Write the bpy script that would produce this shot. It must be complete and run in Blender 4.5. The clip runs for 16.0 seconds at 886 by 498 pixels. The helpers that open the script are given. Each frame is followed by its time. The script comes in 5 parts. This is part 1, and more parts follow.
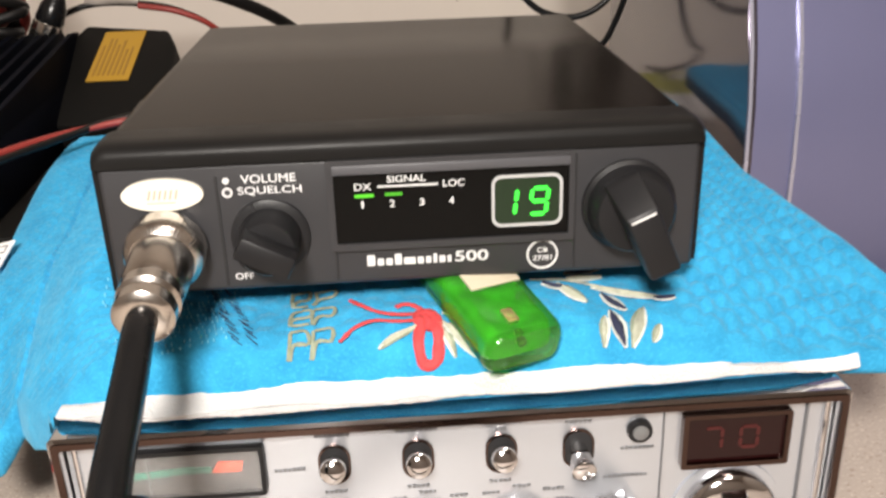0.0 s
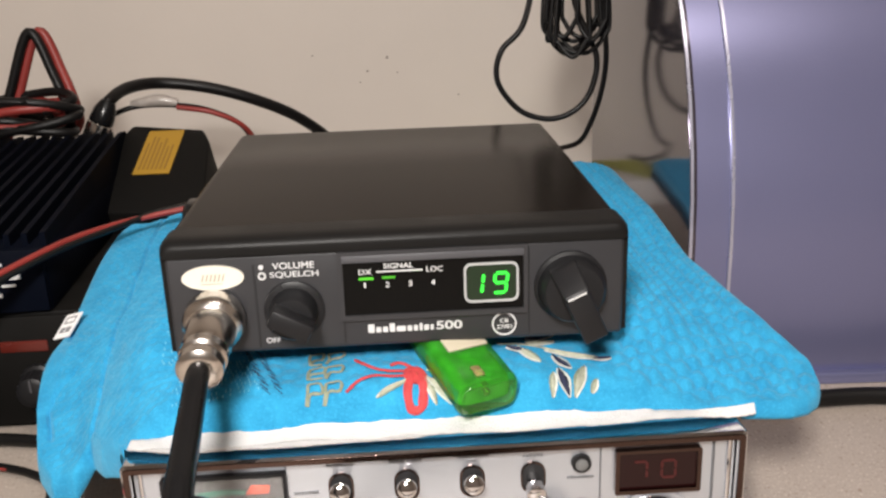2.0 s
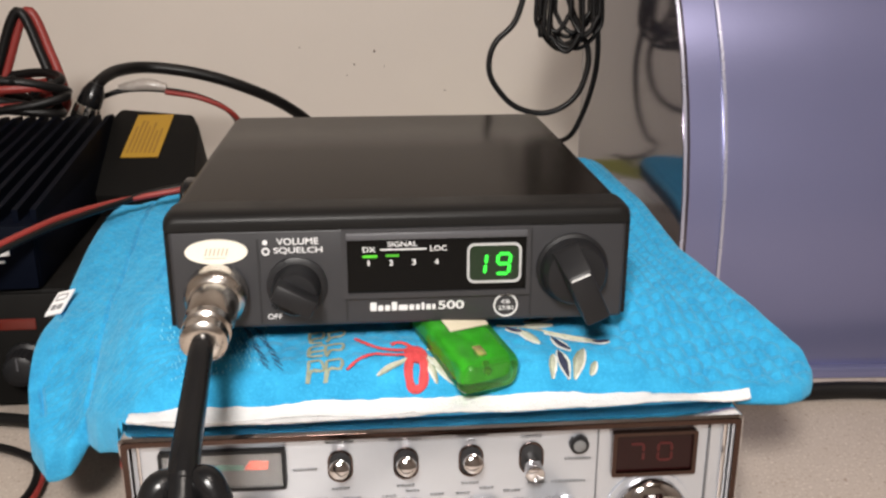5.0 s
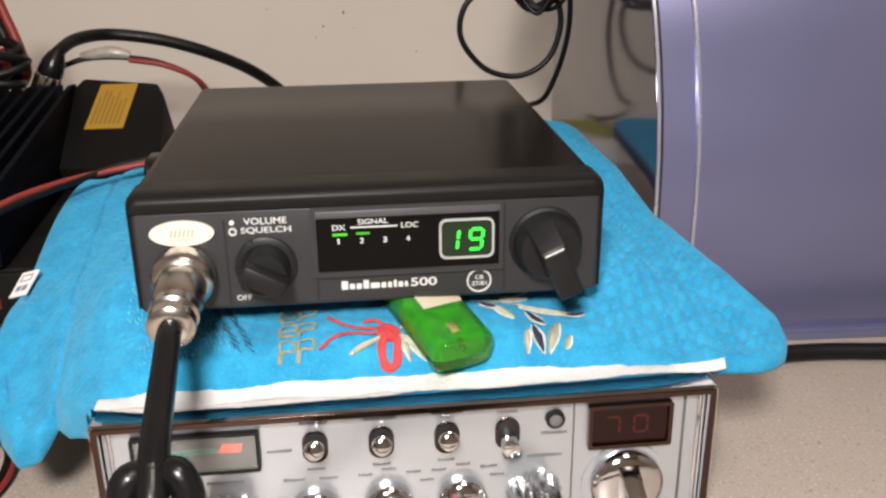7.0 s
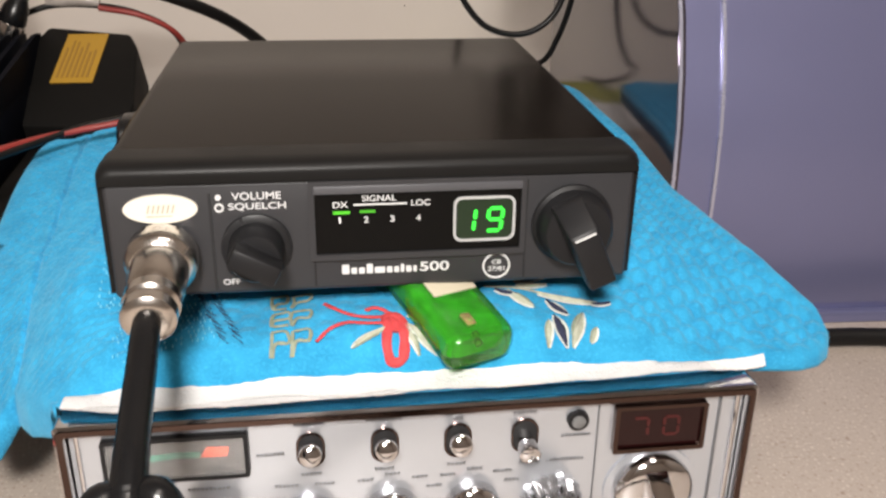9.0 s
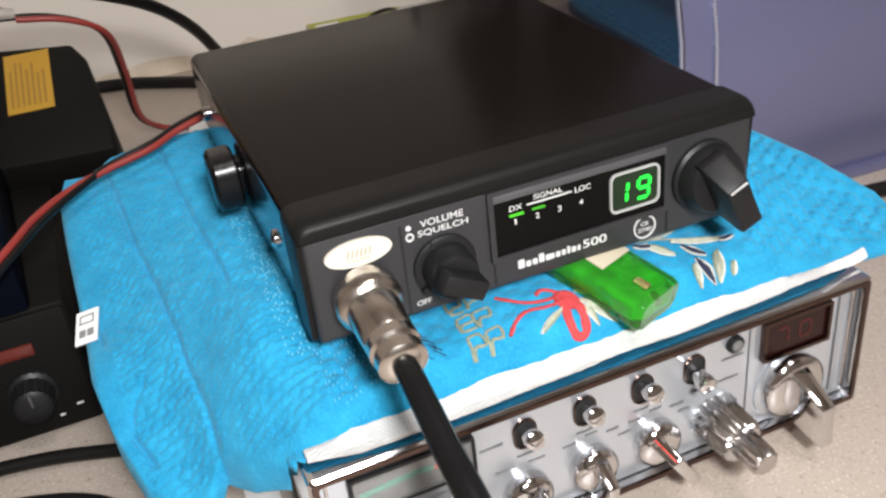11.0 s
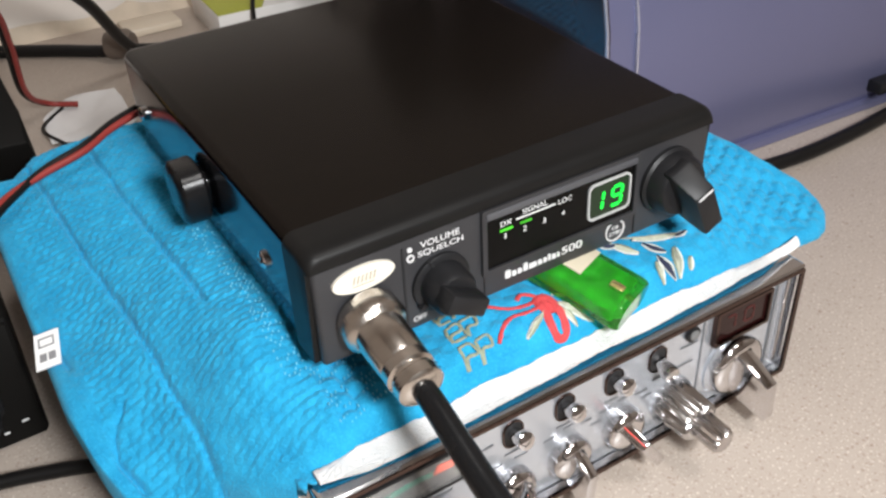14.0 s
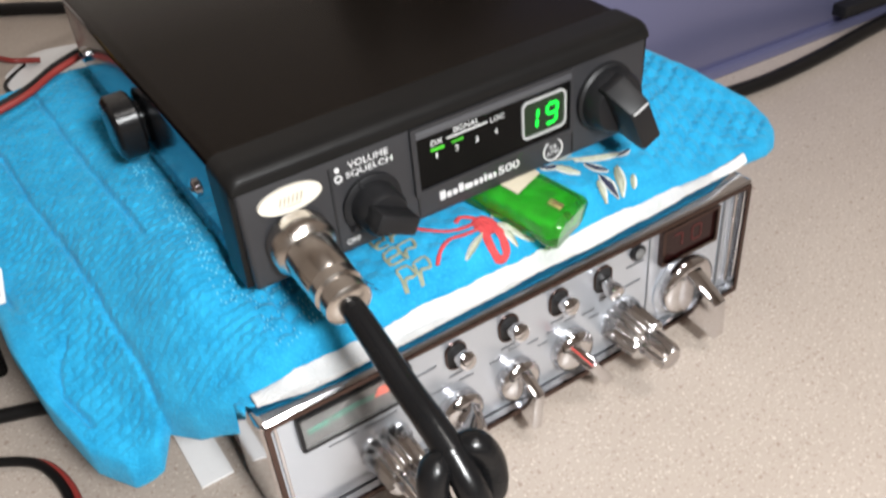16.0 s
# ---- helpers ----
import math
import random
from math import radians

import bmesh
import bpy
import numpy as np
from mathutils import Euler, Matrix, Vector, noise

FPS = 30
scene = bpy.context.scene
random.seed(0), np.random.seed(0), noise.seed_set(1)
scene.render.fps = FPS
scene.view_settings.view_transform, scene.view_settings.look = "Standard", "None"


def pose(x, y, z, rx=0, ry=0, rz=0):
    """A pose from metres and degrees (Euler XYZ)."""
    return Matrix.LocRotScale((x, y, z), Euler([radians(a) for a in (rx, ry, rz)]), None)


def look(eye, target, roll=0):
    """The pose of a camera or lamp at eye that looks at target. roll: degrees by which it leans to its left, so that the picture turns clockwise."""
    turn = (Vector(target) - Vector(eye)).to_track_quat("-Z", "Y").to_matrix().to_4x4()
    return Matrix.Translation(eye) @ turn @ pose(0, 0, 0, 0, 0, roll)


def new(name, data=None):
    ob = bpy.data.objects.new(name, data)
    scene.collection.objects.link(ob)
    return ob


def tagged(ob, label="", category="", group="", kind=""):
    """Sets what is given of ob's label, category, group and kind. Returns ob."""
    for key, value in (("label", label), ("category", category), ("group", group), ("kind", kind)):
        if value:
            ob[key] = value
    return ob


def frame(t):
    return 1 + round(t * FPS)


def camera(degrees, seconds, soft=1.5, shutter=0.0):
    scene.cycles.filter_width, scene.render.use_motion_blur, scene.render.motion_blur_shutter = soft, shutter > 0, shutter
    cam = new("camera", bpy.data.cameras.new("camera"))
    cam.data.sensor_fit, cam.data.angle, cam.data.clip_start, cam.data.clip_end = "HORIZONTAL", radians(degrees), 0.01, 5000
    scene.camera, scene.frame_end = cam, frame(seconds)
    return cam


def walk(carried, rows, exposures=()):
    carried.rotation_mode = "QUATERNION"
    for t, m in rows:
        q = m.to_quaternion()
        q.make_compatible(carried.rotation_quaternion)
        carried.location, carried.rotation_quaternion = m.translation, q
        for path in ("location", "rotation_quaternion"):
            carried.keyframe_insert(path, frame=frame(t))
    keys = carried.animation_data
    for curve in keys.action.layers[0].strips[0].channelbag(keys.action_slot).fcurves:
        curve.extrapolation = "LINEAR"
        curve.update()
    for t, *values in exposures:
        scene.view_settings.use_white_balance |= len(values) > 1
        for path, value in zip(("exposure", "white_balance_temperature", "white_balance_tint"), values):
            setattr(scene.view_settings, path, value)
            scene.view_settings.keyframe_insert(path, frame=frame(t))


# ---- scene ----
EXPOSURES = [(0.0, 0.32, 7000, 11.5), (1.5, 0.08, 6850, 11.5), (3.5, 0.09, 6800, 11.5), (8.0, 0.09, 6850, 11.5), (9.5, 0.17, 6850, 11.5), (11.8, 0.17, 6300, 8), (16.0, 0.16, 6300, 8)]
cam = camera(52.03, 16.0, soft=2.5, shutter=0.5)
ROWS = [
    (0.0, -0.0053, -0.2146, 0.1834, 67.69, 1.63, -4.16),
    (0.5, -0.0058, -0.2387, 0.1947, 68.92, 0.87, -4.20),
    (1.0, -0.0126, -0.2613, 0.1990, 68.85, 1.39, -2.35),
    (1.5, -0.0013, -0.2732, 0.2067, 70.19, 1.52, -3.97),
    (2.0, 0.0003, -0.2786, 0.2089, 72.21, 1.82, -3.37),
    (2.5, -0.0057, -0.2729, 0.2035, 71.65, 0.45, -4.28),
    (3.0, -0.0108, -0.2660, 0.1990, 69.97, -0.33, -4.21),
    (3.5, -0.0134, -0.2755, 0.2005, 71.09, -0.51, -3.70),
    (4.0, -0.0112, -0.2788, 0.2022, 71.85, -0.45, -4.01),
    (4.2, -0.0120, -0.2818, 0.2003, 72.97, -0.35, -4.11),
    (6.5, -0.0069, -0.2769, 0.2068, 70.13, 0.72, -6.13),
    (7.0, -0.0083, -0.2748, 0.2063, 69.69, 0.63, -6.44),
    (7.5, -0.0096, -0.2764, 0.2059, 69.22, 0.50, -6.40),
    (8.0, -0.0136, -0.2676, 0.2025, 67.92, -0.02, -7.01),
    (8.5, -0.0156, -0.2649, 0.2025, 68.25, 0.57, -6.84),
    (9.0, -0.0162, -0.2401, 0.2008, 67.07, -0.77, -7.68),
    (9.5, -0.0229, -0.2147, 0.2025, 65.10, 2.70, -9.72),
    (9.7, -0.0352, -0.2112, 0.2031, 64.87, 4.28, -10.30),
    (11.8, -0.1364, -0.2158, 0.2615, 57.51, 5.15, -28.74),
    (12.0, -0.1387, -0.2102, 0.2645, 57.54, 5.06, -29.10),
    (12.5, -0.1346, -0.1980, 0.2684, 56.36, 5.08, -30.13),
    (13.0, -0.1348, -0.1919, 0.2640, 55.99, 4.33, -31.14),
    (13.5, -0.1397, -0.1878, 0.2624, 54.73, 3.23, -31.57),
    (14.0, -0.1440, -0.1890, 0.2635, 55.27, 2.58, -32.10),
    (14.5, -0.1385, -0.1930, 0.2657, 55.16, 3.62, -32.58),
    (15.0, -0.1395, -0.1970, 0.2655, 54.71, 3.29, -32.26),
    (15.5, -0.1374, -0.2028, 0.2644, 54.35, 2.95, -32.87),
    (16.0, -0.1306, -0.2057, 0.2519, 52.78, 4.36, -33.22),
]
walk(cam, [(t, pose(*row)) for t, *row in ROWS], EXPOSURES)

# ---- light ----
world = bpy.data.worlds.new("world")
scene.world = world
world.use_nodes = True
world.node_tree.nodes["Background"].inputs[0].default_value = (0.9, 0.85, 0.8, 1)
world.node_tree.nodes["Background"].inputs[1].default_value = 0.15


def lamp(name, kind, place, target, power, colour, size):
    data = bpy.data.lights.new(name, kind)
    data.energy, data.color = power, colour
    if kind == "AREA":
        data.size = size
    else:
        data.shadow_soft_size = size
    ob = new(name, data)
    ob.matrix_world = look(place, target)
    return ob


# the torch that lights the worktop from the camera's side, and an unseen weak fill added under the ceiling
lamp("torch_lamp", "AREA", (-0.08, -0.46, 0.43), (0, 0.1, 0.08), 5.9, (1.0, 0.985, 0.97), 0.09)
lamp("ceiling_fill", "AREA", (0.4, -0.9, 2.28), (0.2, 0, 0), 19.0, (1.0, 0.93, 0.88), 0.5)


# ---- materials ----
def nodes_of(name):
    m = bpy.data.materials.new(name)
    m.use_nodes = True
    return m, m.node_tree.nodes, m.node_tree.links, m.node_tree.nodes["Principled BSDF"]


def mat(name, colour, rough=0.5, metal=0.0, vary=0.12, scale=40.0, grain=600.0, bump=0.05, coat=0.0, rough_vary=0.1, spec=0.5, tint=(1, 1, 1)):
    """A surface with stains at one scale and grain at another."""
    m, n, l, p = nodes_of(name)
    co = n.new("ShaderNodeTexCoord")
    big = n.new("ShaderNodeTexNoise")
    big.inputs["Scale"].default_value, big.inputs["Detail"].default_value = scale, 5
    fine = n.new("ShaderNodeTexNoise")
    fine.inputs["Scale"].default_value, fine.inputs["Detail"].default_value = grain, 3
    l.new(co.outputs["Object"], big.inputs["Vector"])
    l.new(co.outputs["Object"], fine.inputs["Vector"])
    ramp = n.new("ShaderNodeMix")
    ramp.data_type = "RGBA"
    ramp.inputs[6].default_value = (*[c * (1 - vary) for c in colour], 1)
    ramp.inputs[7].default_value = (*[min(1, c * (1 + vary)) for c in colour], 1)
    l.new(big.outputs["Fac"], ramp.inputs[0])
    l.new(ramp.outputs[2], p.inputs["Base Color"])
    mr = n.new("ShaderNodeMapRange")
    mr.inputs[3].default_value, mr.inputs[4].default_value = max(0.02, rough - rough_vary), min(1, rough + rough_vary)
    l.new(big.outputs["Fac"], mr.inputs[0])
    l.new(mr.outputs[0], p.inputs["Roughness"])
    b = n.new("ShaderNodeBump")
    b.inputs["Strength"].default_value, b.inputs["Distance"].default_value = bump, 0.001
    l.new(fine.outputs["Fac"], b.inputs["Height"])
    l.new(b.outputs[0], p.inputs["Normal"])
    p.inputs["Metallic"].default_value = metal
    p.inputs["Coat Weight"].default_value = coat
    p.inputs["Specular IOR Level"].default_value = spec
    p.inputs["Specular Tint"].default_value = (*tint, 1)
    return m


def glow(name, colour, strength):
    m, n, l, p = nodes_of(name)
    p.inputs["Base Color"].default_value = (*[c * 0.3 for c in colour], 1)
    p.inputs["Emission Color"].default_value = (*colour, 1)
    p.inputs["Emission Strength"].default_value = strength
    return m


def clear(name, colour, rough=0.05, amount=0.9, ior=1.45):
    m, n, l, p = nodes_of(name)
    p.inputs["Base Color"].default_value = (*colour, 1)
    p.inputs["Roughness"].default_value = rough
    p.inputs["Transmission Weight"].default_value = amount
    p.inputs["IOR"].default_value = ior
    return m


def worktop_material():
    """Beige laminate with sparse dark and pale specks."""
    m, n, l, p = nodes_of("speckled_laminate")
    co = n.new("ShaderNodeTexCoord")
    base = n.new("ShaderNodeTexNoise")
    base.inputs["Scale"].default_value, base.inputs["Detail"].default_value = 18, 6
    mix = n.new("ShaderNodeMix")
    mix.data_type = "RGBA"
    mix.inputs[6].default_value, mix.inputs[7].default_value = (0.375, 0.315, 0.27, 1), (0.455, 0.39, 0.338, 1)
    l.new(co.outputs["Object"], base.inputs["Vector"])
    l.new(base.outputs["Fac"], mix.inputs[0])
    last = mix.outputs[2]
    for size, low, high, colour in ((620, 0.60, 0.70, (0.26, 0.19, 0.15, 1)), (820, 0.60, 0.70, (0.70, 0.64, 0.56, 1)), (330, 0.66, 0.72, (0.24, 0.17, 0.13, 1))):
        v = n.new("ShaderNodeTexNoise")
        v.inputs["Scale"].default_value, v.inputs["Detail"].default_value = size, 2
        l.new(co.outputs["Object"], v.inputs["Vector"])
        r = n.new("ShaderNodeMapRange")
        r.inputs[1].default_value, r.inputs[2].default_value = low, high
        l.new(v.outputs["Fac"], r.inputs[0])
        k = n.new("ShaderNodeMath")
        k.operation = "MULTIPLY"
        k.inputs[1].default_value = 0.75
        l.new(r.outputs[0], k.inputs[0])
        mm = n.new("ShaderNodeMix")
        mm.data_type = "RGBA"
        l.new(k.outputs[0], mm.inputs[0])
        l.new(last, mm.inputs[6])
        mm.inputs[7].default_value = colour
        last = mm.outputs[2]
    l.new(last, p.inputs["Base Color"])
    p.inputs["Roughness"].default_value = 0.42
    b = n.new("ShaderNodeBump")
    b.inputs["Strength"].default_value, b.inputs["Distance"].default_value = 0.05, 0.0005
    l.new(base.outputs["Fac"], b.inputs["Height"])
    l.new(b.outputs[0], p.inputs["Normal"])
    return m


def towel_material():
    """Turquoise cotton: soft, with fibre bump and paler worn tufts."""
    m, n, l, p = nodes_of("blue_cotton")
    co = n.new("ShaderNodeTexCoord")
    big, fine = n.new("ShaderNodeTexNoise"), n.new("ShaderNodeTexNoise")
    big.inputs["Scale"].default_value, big.inputs["Detail"].default_value = 130, 7
    fine.inputs["Scale"].default_value, fine.inputs["Detail"].default_value = 1100, 3
    for t in (big, fine):
        l.new(co.outputs["Object"], t.inputs["Vector"])
    mix, mix2 = n.new("ShaderNodeMix"), n.new("ShaderNodeMix")
    mix.data_type = mix2.data_type = "RGBA"
    mix.inputs[6].default_value, mix.inputs[7].default_value = (0.006, 0.150, 0.315, 1), (0.032, 0.365, 0.62, 1)
    l.new(big.outputs["Fac"], mix.inputs[0])
    l.new(mix.outputs[2], mix2.inputs[6])
    mix2.inputs[7].default_value = (0.04, 0.38, 0.64, 1)
    r = n.new("ShaderNodeMapRange")
    r.inputs[1].default_value, r.inputs[2].default_value, r.inputs[4].default_value = 0.5, 0.75, 0.6
    l.new(fine.outputs["Fac"], r.inputs[0])
    l.new(r.outputs[0], mix2.inputs[0])
    l.new(mix2.outputs[2], p.inputs["Base Color"])
    p.inputs["Roughness"].default_value = 0.95
    p.inputs["Specular IOR Level"].default_value = 0.15
    p.inputs["Sheen Weight"].default_value = 0.25
    p.inputs["Sheen Tint"].default_value = (0.4, 0.8, 1, 1)
    b = n.new("ShaderNodeBump")
    b.inputs["Strength"].default_value, b.inputs["Distance"].default_value = 0.5, 0.0012
    l.new(fine.outputs["Fac"], b.inputs["Height"])
    l.new(b.outputs[0], p.inputs["Normal"])
    return m


def wall_material():
    m = mat("painted_plaster", (0.66, 0.60, 0.545), 0.75, vary=0.06, scale=9, grain=160, bump=0.12)
    return m


WALL = wall_material()
WORKTOP = worktop_material()
TOWEL = towel_material()
HEM = mat("white_cotton", (0.62, 0.615, 0.61), 0.95, vary=0.14, scale=160, grain=1100, bump=0.8, spec=0.2)
LINING = mat("grey_white_cotton", (0.52, 0.52, 0.52), 0.95, vary=0.2, scale=160, grain=1100, bump=0.8, spec=0.2)
COVER = mat("satin_black_cover", (0.0066, 0.0050, 0.0040), 0.21, vary=0.25, scale=14, grain=1800, bump=0.03, rough_vary=0.04, spec=0.047, tint=(1.0, 0.80, 0.64))
BEZEL = mat("grey_black_plastic", (0.022, 0.022, 0.0245), 0.46, vary=0.12, scale=50, grain=2500, bump=0.08)
COLLAR = mat("dark_moulded_plastic", (0.0078, 0.0074, 0.0072), 0.40, vary=0.12, scale=50, grain=2500, bump=0.05, spec=0.13)
KNOB = mat("black_knob_plastic", (0.0085, 0.0085, 0.0095), 0.44, vary=0.15, scale=80, grain=1500, bump=0.05, spec=0.28)
GROOVE = mat("dark_recess", (0.008, 0.008, 0.009), 0.6)
WINDOW = mat("smoked_window", (0.0025, 0.0025, 0.0025), 0.25, vary=0.1, bump=0.0, spec=0.12)
LIP = mat("window_lip", (0.06, 0.06, 0.066), 0.4, vary=0.1)
PRINT = mat("white_print", (0.56, 0.56, 0.56), 0.6, vary=0.04)
BADGE = mat("cream_badge", (0.62, 0.58, 0.50), 0.35, vary=0.05)
BADGE_MARK = mat("badge_mark", (0.36, 0.33, 0.27), 0.4)
NICKEL = mat("nickel_plug", (0.62, 0.58, 0.54), 0.22, 1.0, vary=0.12, scale=90, rough_vary=0.08, bump=0.03)
CHROME = mat("chrome", (0.72, 0.71, 0.72), 0.08, 1.0, vary=0.06, scale=60, rough_vary=0.04, bump=0.01)
CHROME_DULL = mat("worn_chrome", (0.60, 0.58, 0.58), 0.2, 1.0, vary=0.1, scale=60, rough_vary=0.08, bump=0.02)
PANEL = mat("silver_panel", (0.57, 0.60, 0.65), 0.24, 0.72, vary=0.04, scale=25, grain=2500, bump=0.02, rough_vary=0.04)
LEGEND = mat("dark_legend", (0.10, 0.10, 0.105), 0.6)
# chrome with the dark brown it mirrors on the bezel put into its colour
FRAME_CHROME = mat("brown_reflection_chrome", (0.10, 0.065, 0.055), 0.12, 1.0, vary=0.2, scale=40, rough_vary=0.05, bump=0.01)
RUBBER = mat("black_rubber", (0.006, 0.006, 0.0065), 0.27, vary=0.25, scale=60, grain=900, bump=0.06, spec=0.32)
BROWN = mat("brown_casing", (0.085, 0.036, 0.025), 0.3, vary=0.2, scale=30, grain=900)
STEEL_SIDE = mat("gloss_black_steel", (0.050, 0.060, 0.085), 0.14, 1.0, vary=0.15, scale=30, bump=0.02, rough_vary=0.05)
RED_WIRE = mat("red_wire", (0.23, 0.030, 0.025), 0.42, vary=0.2, spec=0.35)
BLACK_WIRE = mat("black_wire", (0.006, 0.0055, 0.0055), 0.40, vary=0.25, spec=0.22)
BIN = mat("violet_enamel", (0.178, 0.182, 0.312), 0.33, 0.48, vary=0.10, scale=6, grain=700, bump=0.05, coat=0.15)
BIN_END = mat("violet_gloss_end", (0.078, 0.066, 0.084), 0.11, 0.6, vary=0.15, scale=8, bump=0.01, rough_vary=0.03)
BIN_RIB = mat("pressed_rib", (0.46, 0.46, 0.56), 0.26, 0.6, vary=0.06)
AMP = mat("blue_black_anodised", (0.0009, 0.0019, 0.0055), 0.65, 0.0, vary=0.25, scale=30, grain=900, spec=0.05)
BLACKBOX = mat("matt_black_box", (0.0050, 0.0046, 0.0042), 0.6, vary=0.2, scale=30, spec=0.10)
YELLOW = mat("yellow_label", (0.36, 0.20, 0.018), 0.55, vary=0.08, scale=60)
LABEL_GREY = mat("grey_print", (0.22, 0.22, 0.23), 0.8)
LABEL_INK = mat("label_ink", (0.24, 0.13, 0.02), 0.6)
PAPER = mat("crumpled_paper", (0.70, 0.69, 0.69), 0.9, vary=0.06, scale=60, grain=600, bump=0.3)
LIME = mat("lime_card", (0.34, 0.36, 0.035), 0.55, vary=0.08, scale=40)
CARD = mat("white_card", (0.68, 0.66, 0.64), 0.55, vary=0.05, scale=40)
PLASTER = mat("bare_plaster", (0.50, 0.42, 0.33), 0.9, vary=0.25, scale=60, grain=300, bump=0.4)
THREAD_RED = mat("red_thread", (0.50, 0.045, 0.05), 0.75, vary=0.45, scale=420, grain=1500, bump=0.5)
THREAD_SAND = mat("sand_thread", (0.36, 0.37, 0.29), 0.75, vary=0.55, scale=480, grain=1500, bump=0.5)
THREAD_PALE = mat("pale_thread", (0.52, 0.54, 0.50), 0.8, vary=0.4, scale=480, grain=1500, bump=0.5)
THREAD_NAVY = mat("navy_thread", (0.010, 0.014, 0.042), 0.75, vary=0.2, scale=300, grain=1500, bump=0.5)
THREAD_OLIVE = mat("olive_thread", (0.22, 0.25, 0.18), 0.8, vary=0.6, scale=480, grain=1500, bump=0.5)
RED_MARK = mat("red_mark", (0.55, 0.05, 0.04), 0.5)
BRASS = mat("brass", (0.75, 0.55, 0.2), 0.25, 1.0)
GREEN_LED = glow("green_segment", (0.02, 1.0, 0.06), 1.3)
GREEN_BAR = glow("green_bar", (0.10, 0.75, 0.03), 0.55)
GREEN_FAINT = glow("faint_green_bar", (0.10, 0.75, 0.03), 0.22)
FRAME_PRINT = mat("grey_white_print", (0.38, 0.38, 0.38), 0.6, vary=0.06)
GREEN_DIM = mat("unlit_green_filter", (0.003, 0.016, 0.005), 0.2)
RED_LED = mat("unlit_red_segment", (0.05, 0.004, 0.004), 0.4)
RED_WINDOW = mat("red_smoked_window", (0.014, 0.0035, 0.0035), 0.10, bump=0.0, spec=0.3)
LIGHTER = clear("green_clear_plastic", (0.13, 0.70, 0.09), 0.06, 0.9)
METER_GLASS = clear("meter_glass", (0.9, 0.9, 0.9), 0.03, 0.95)
GREY_FACE = mat("meter_face", (0.035, 0.033, 0.032), 0.5, vary=0.1)
METER_GREEN = mat("meter_green", (0.01, 0.12, 0.08), 0.5)
METER_RED = mat("meter_red", (0.42, 0.05, 0.02), 0.5)
TAG = mat("woven_tag", (0.78, 0.78, 0.78), 0.9, vary=0.04)
PALE_TUFT = mat("pale_tuft", (0.12, 0.43, 0.59), 0.9, vary=0.2)
CLEAR_KNOB = mat("satin_chrome_knob", (0.70, 0.70, 0.71), 0.14, 1.0, vary=0.08, scale=80)


# ---- helpers ----
def thing(name, place, label, category, group="", kind=""):
    ob = new(name)
    ob.empty_display_size = 0.02
    ob.location = place
    return tagged(ob, label, category, group, kind)


def mesh_of(bm, smooth=True, angle=40):
    bmesh.ops.recalc_face_normals(bm, faces=bm.faces)
    me = bpy.data.meshes.new("mesh")
    for f in bm.faces:
        f.smooth = smooth
    if smooth:
        for e in bm.edges:
            if len(e.link_faces) == 2 and e.calc_face_angle(0) > radians(angle):
                e.smooth = False
    bm.to_mesh(me)
    bm.free()
    return me


def part(name, bm, material, parent=None, label="", smooth=True):
    ob = new(name, mesh_of(bm, smooth))
    ob.data.materials.append(material)
    if parent:
        ob.parent = parent
        ob.matrix_parent_inverse = Matrix.Identity(4) if parent.parent else Matrix.Translation(-parent.location)
    if label:
        ob["label"] = label
    return ob


def single(name, bm, material, label, category, group="", kind=""):
    return tagged(part(name, bm, material), label, category, group, kind)


def box(x0, x1, y0, y1, z0, z1, bevel=0.0, segments=2, bm=None, turn=None):
    b = bmesh.new()
    bmesh.ops.create_cube(b, size=1)
    for v in b.verts:
        v.co = Vector((x0 + (v.co.x + 0.5) * (x1 - x0), y0 + (v.co.y + 0.5) * (y1 - y0), z0 + (v.co.z + 0.5) * (z1 - z0)))
    if bevel:
        bmesh.ops.bevel(b, geom=b.edges[:], offset=bevel, segments=segments, affect="EDGES", profile=0.5)
    if turn:
        bmesh.ops.transform(b, matrix=turn, verts=b.verts)
    return merge(bm, b)


def merge(bm, b):
    if bm is None:
        return b
    me = bpy.data.meshes.new("join")
    b.to_mesh(me)
    b.free()
    bm.from_mesh(me)
    bpy.data.meshes.remove(me)
    return bm


def lathe(profile, place, axis, segments=32, bm=None, flutes=0, depth=0.0):
    """Turn rows of (along the axis, radius) about an axis; flutes cut the rim."""
    b = bmesh.new()
    turn = Vector(axis).to_track_quat("Z", "Y").to_matrix()
    rings = []
    for a, r in profile:
        ring = []
        for k in range(segments):
            w = 2 * math.pi * k / segments
            rr = r - (depth * (0.5 + 0.5 * math.cos(flutes * w)) if flutes and r > depth * 3 else 0)
            ring.append(b.verts.new(Vector(place) + turn @ Vector((rr * math.cos(w), rr * math.sin(w), a))))
        rings.append(ring)
    for p, q in zip(rings, rings[1:]):
        for k in range(segments):
            b.faces.new((p[k], p[(k + 1) % segments], q[(k + 1) % segments], q[k]))
    b.faces.new(rings[0][::-1])
    b.faces.new(rings[-1])
    return merge(bm, b)


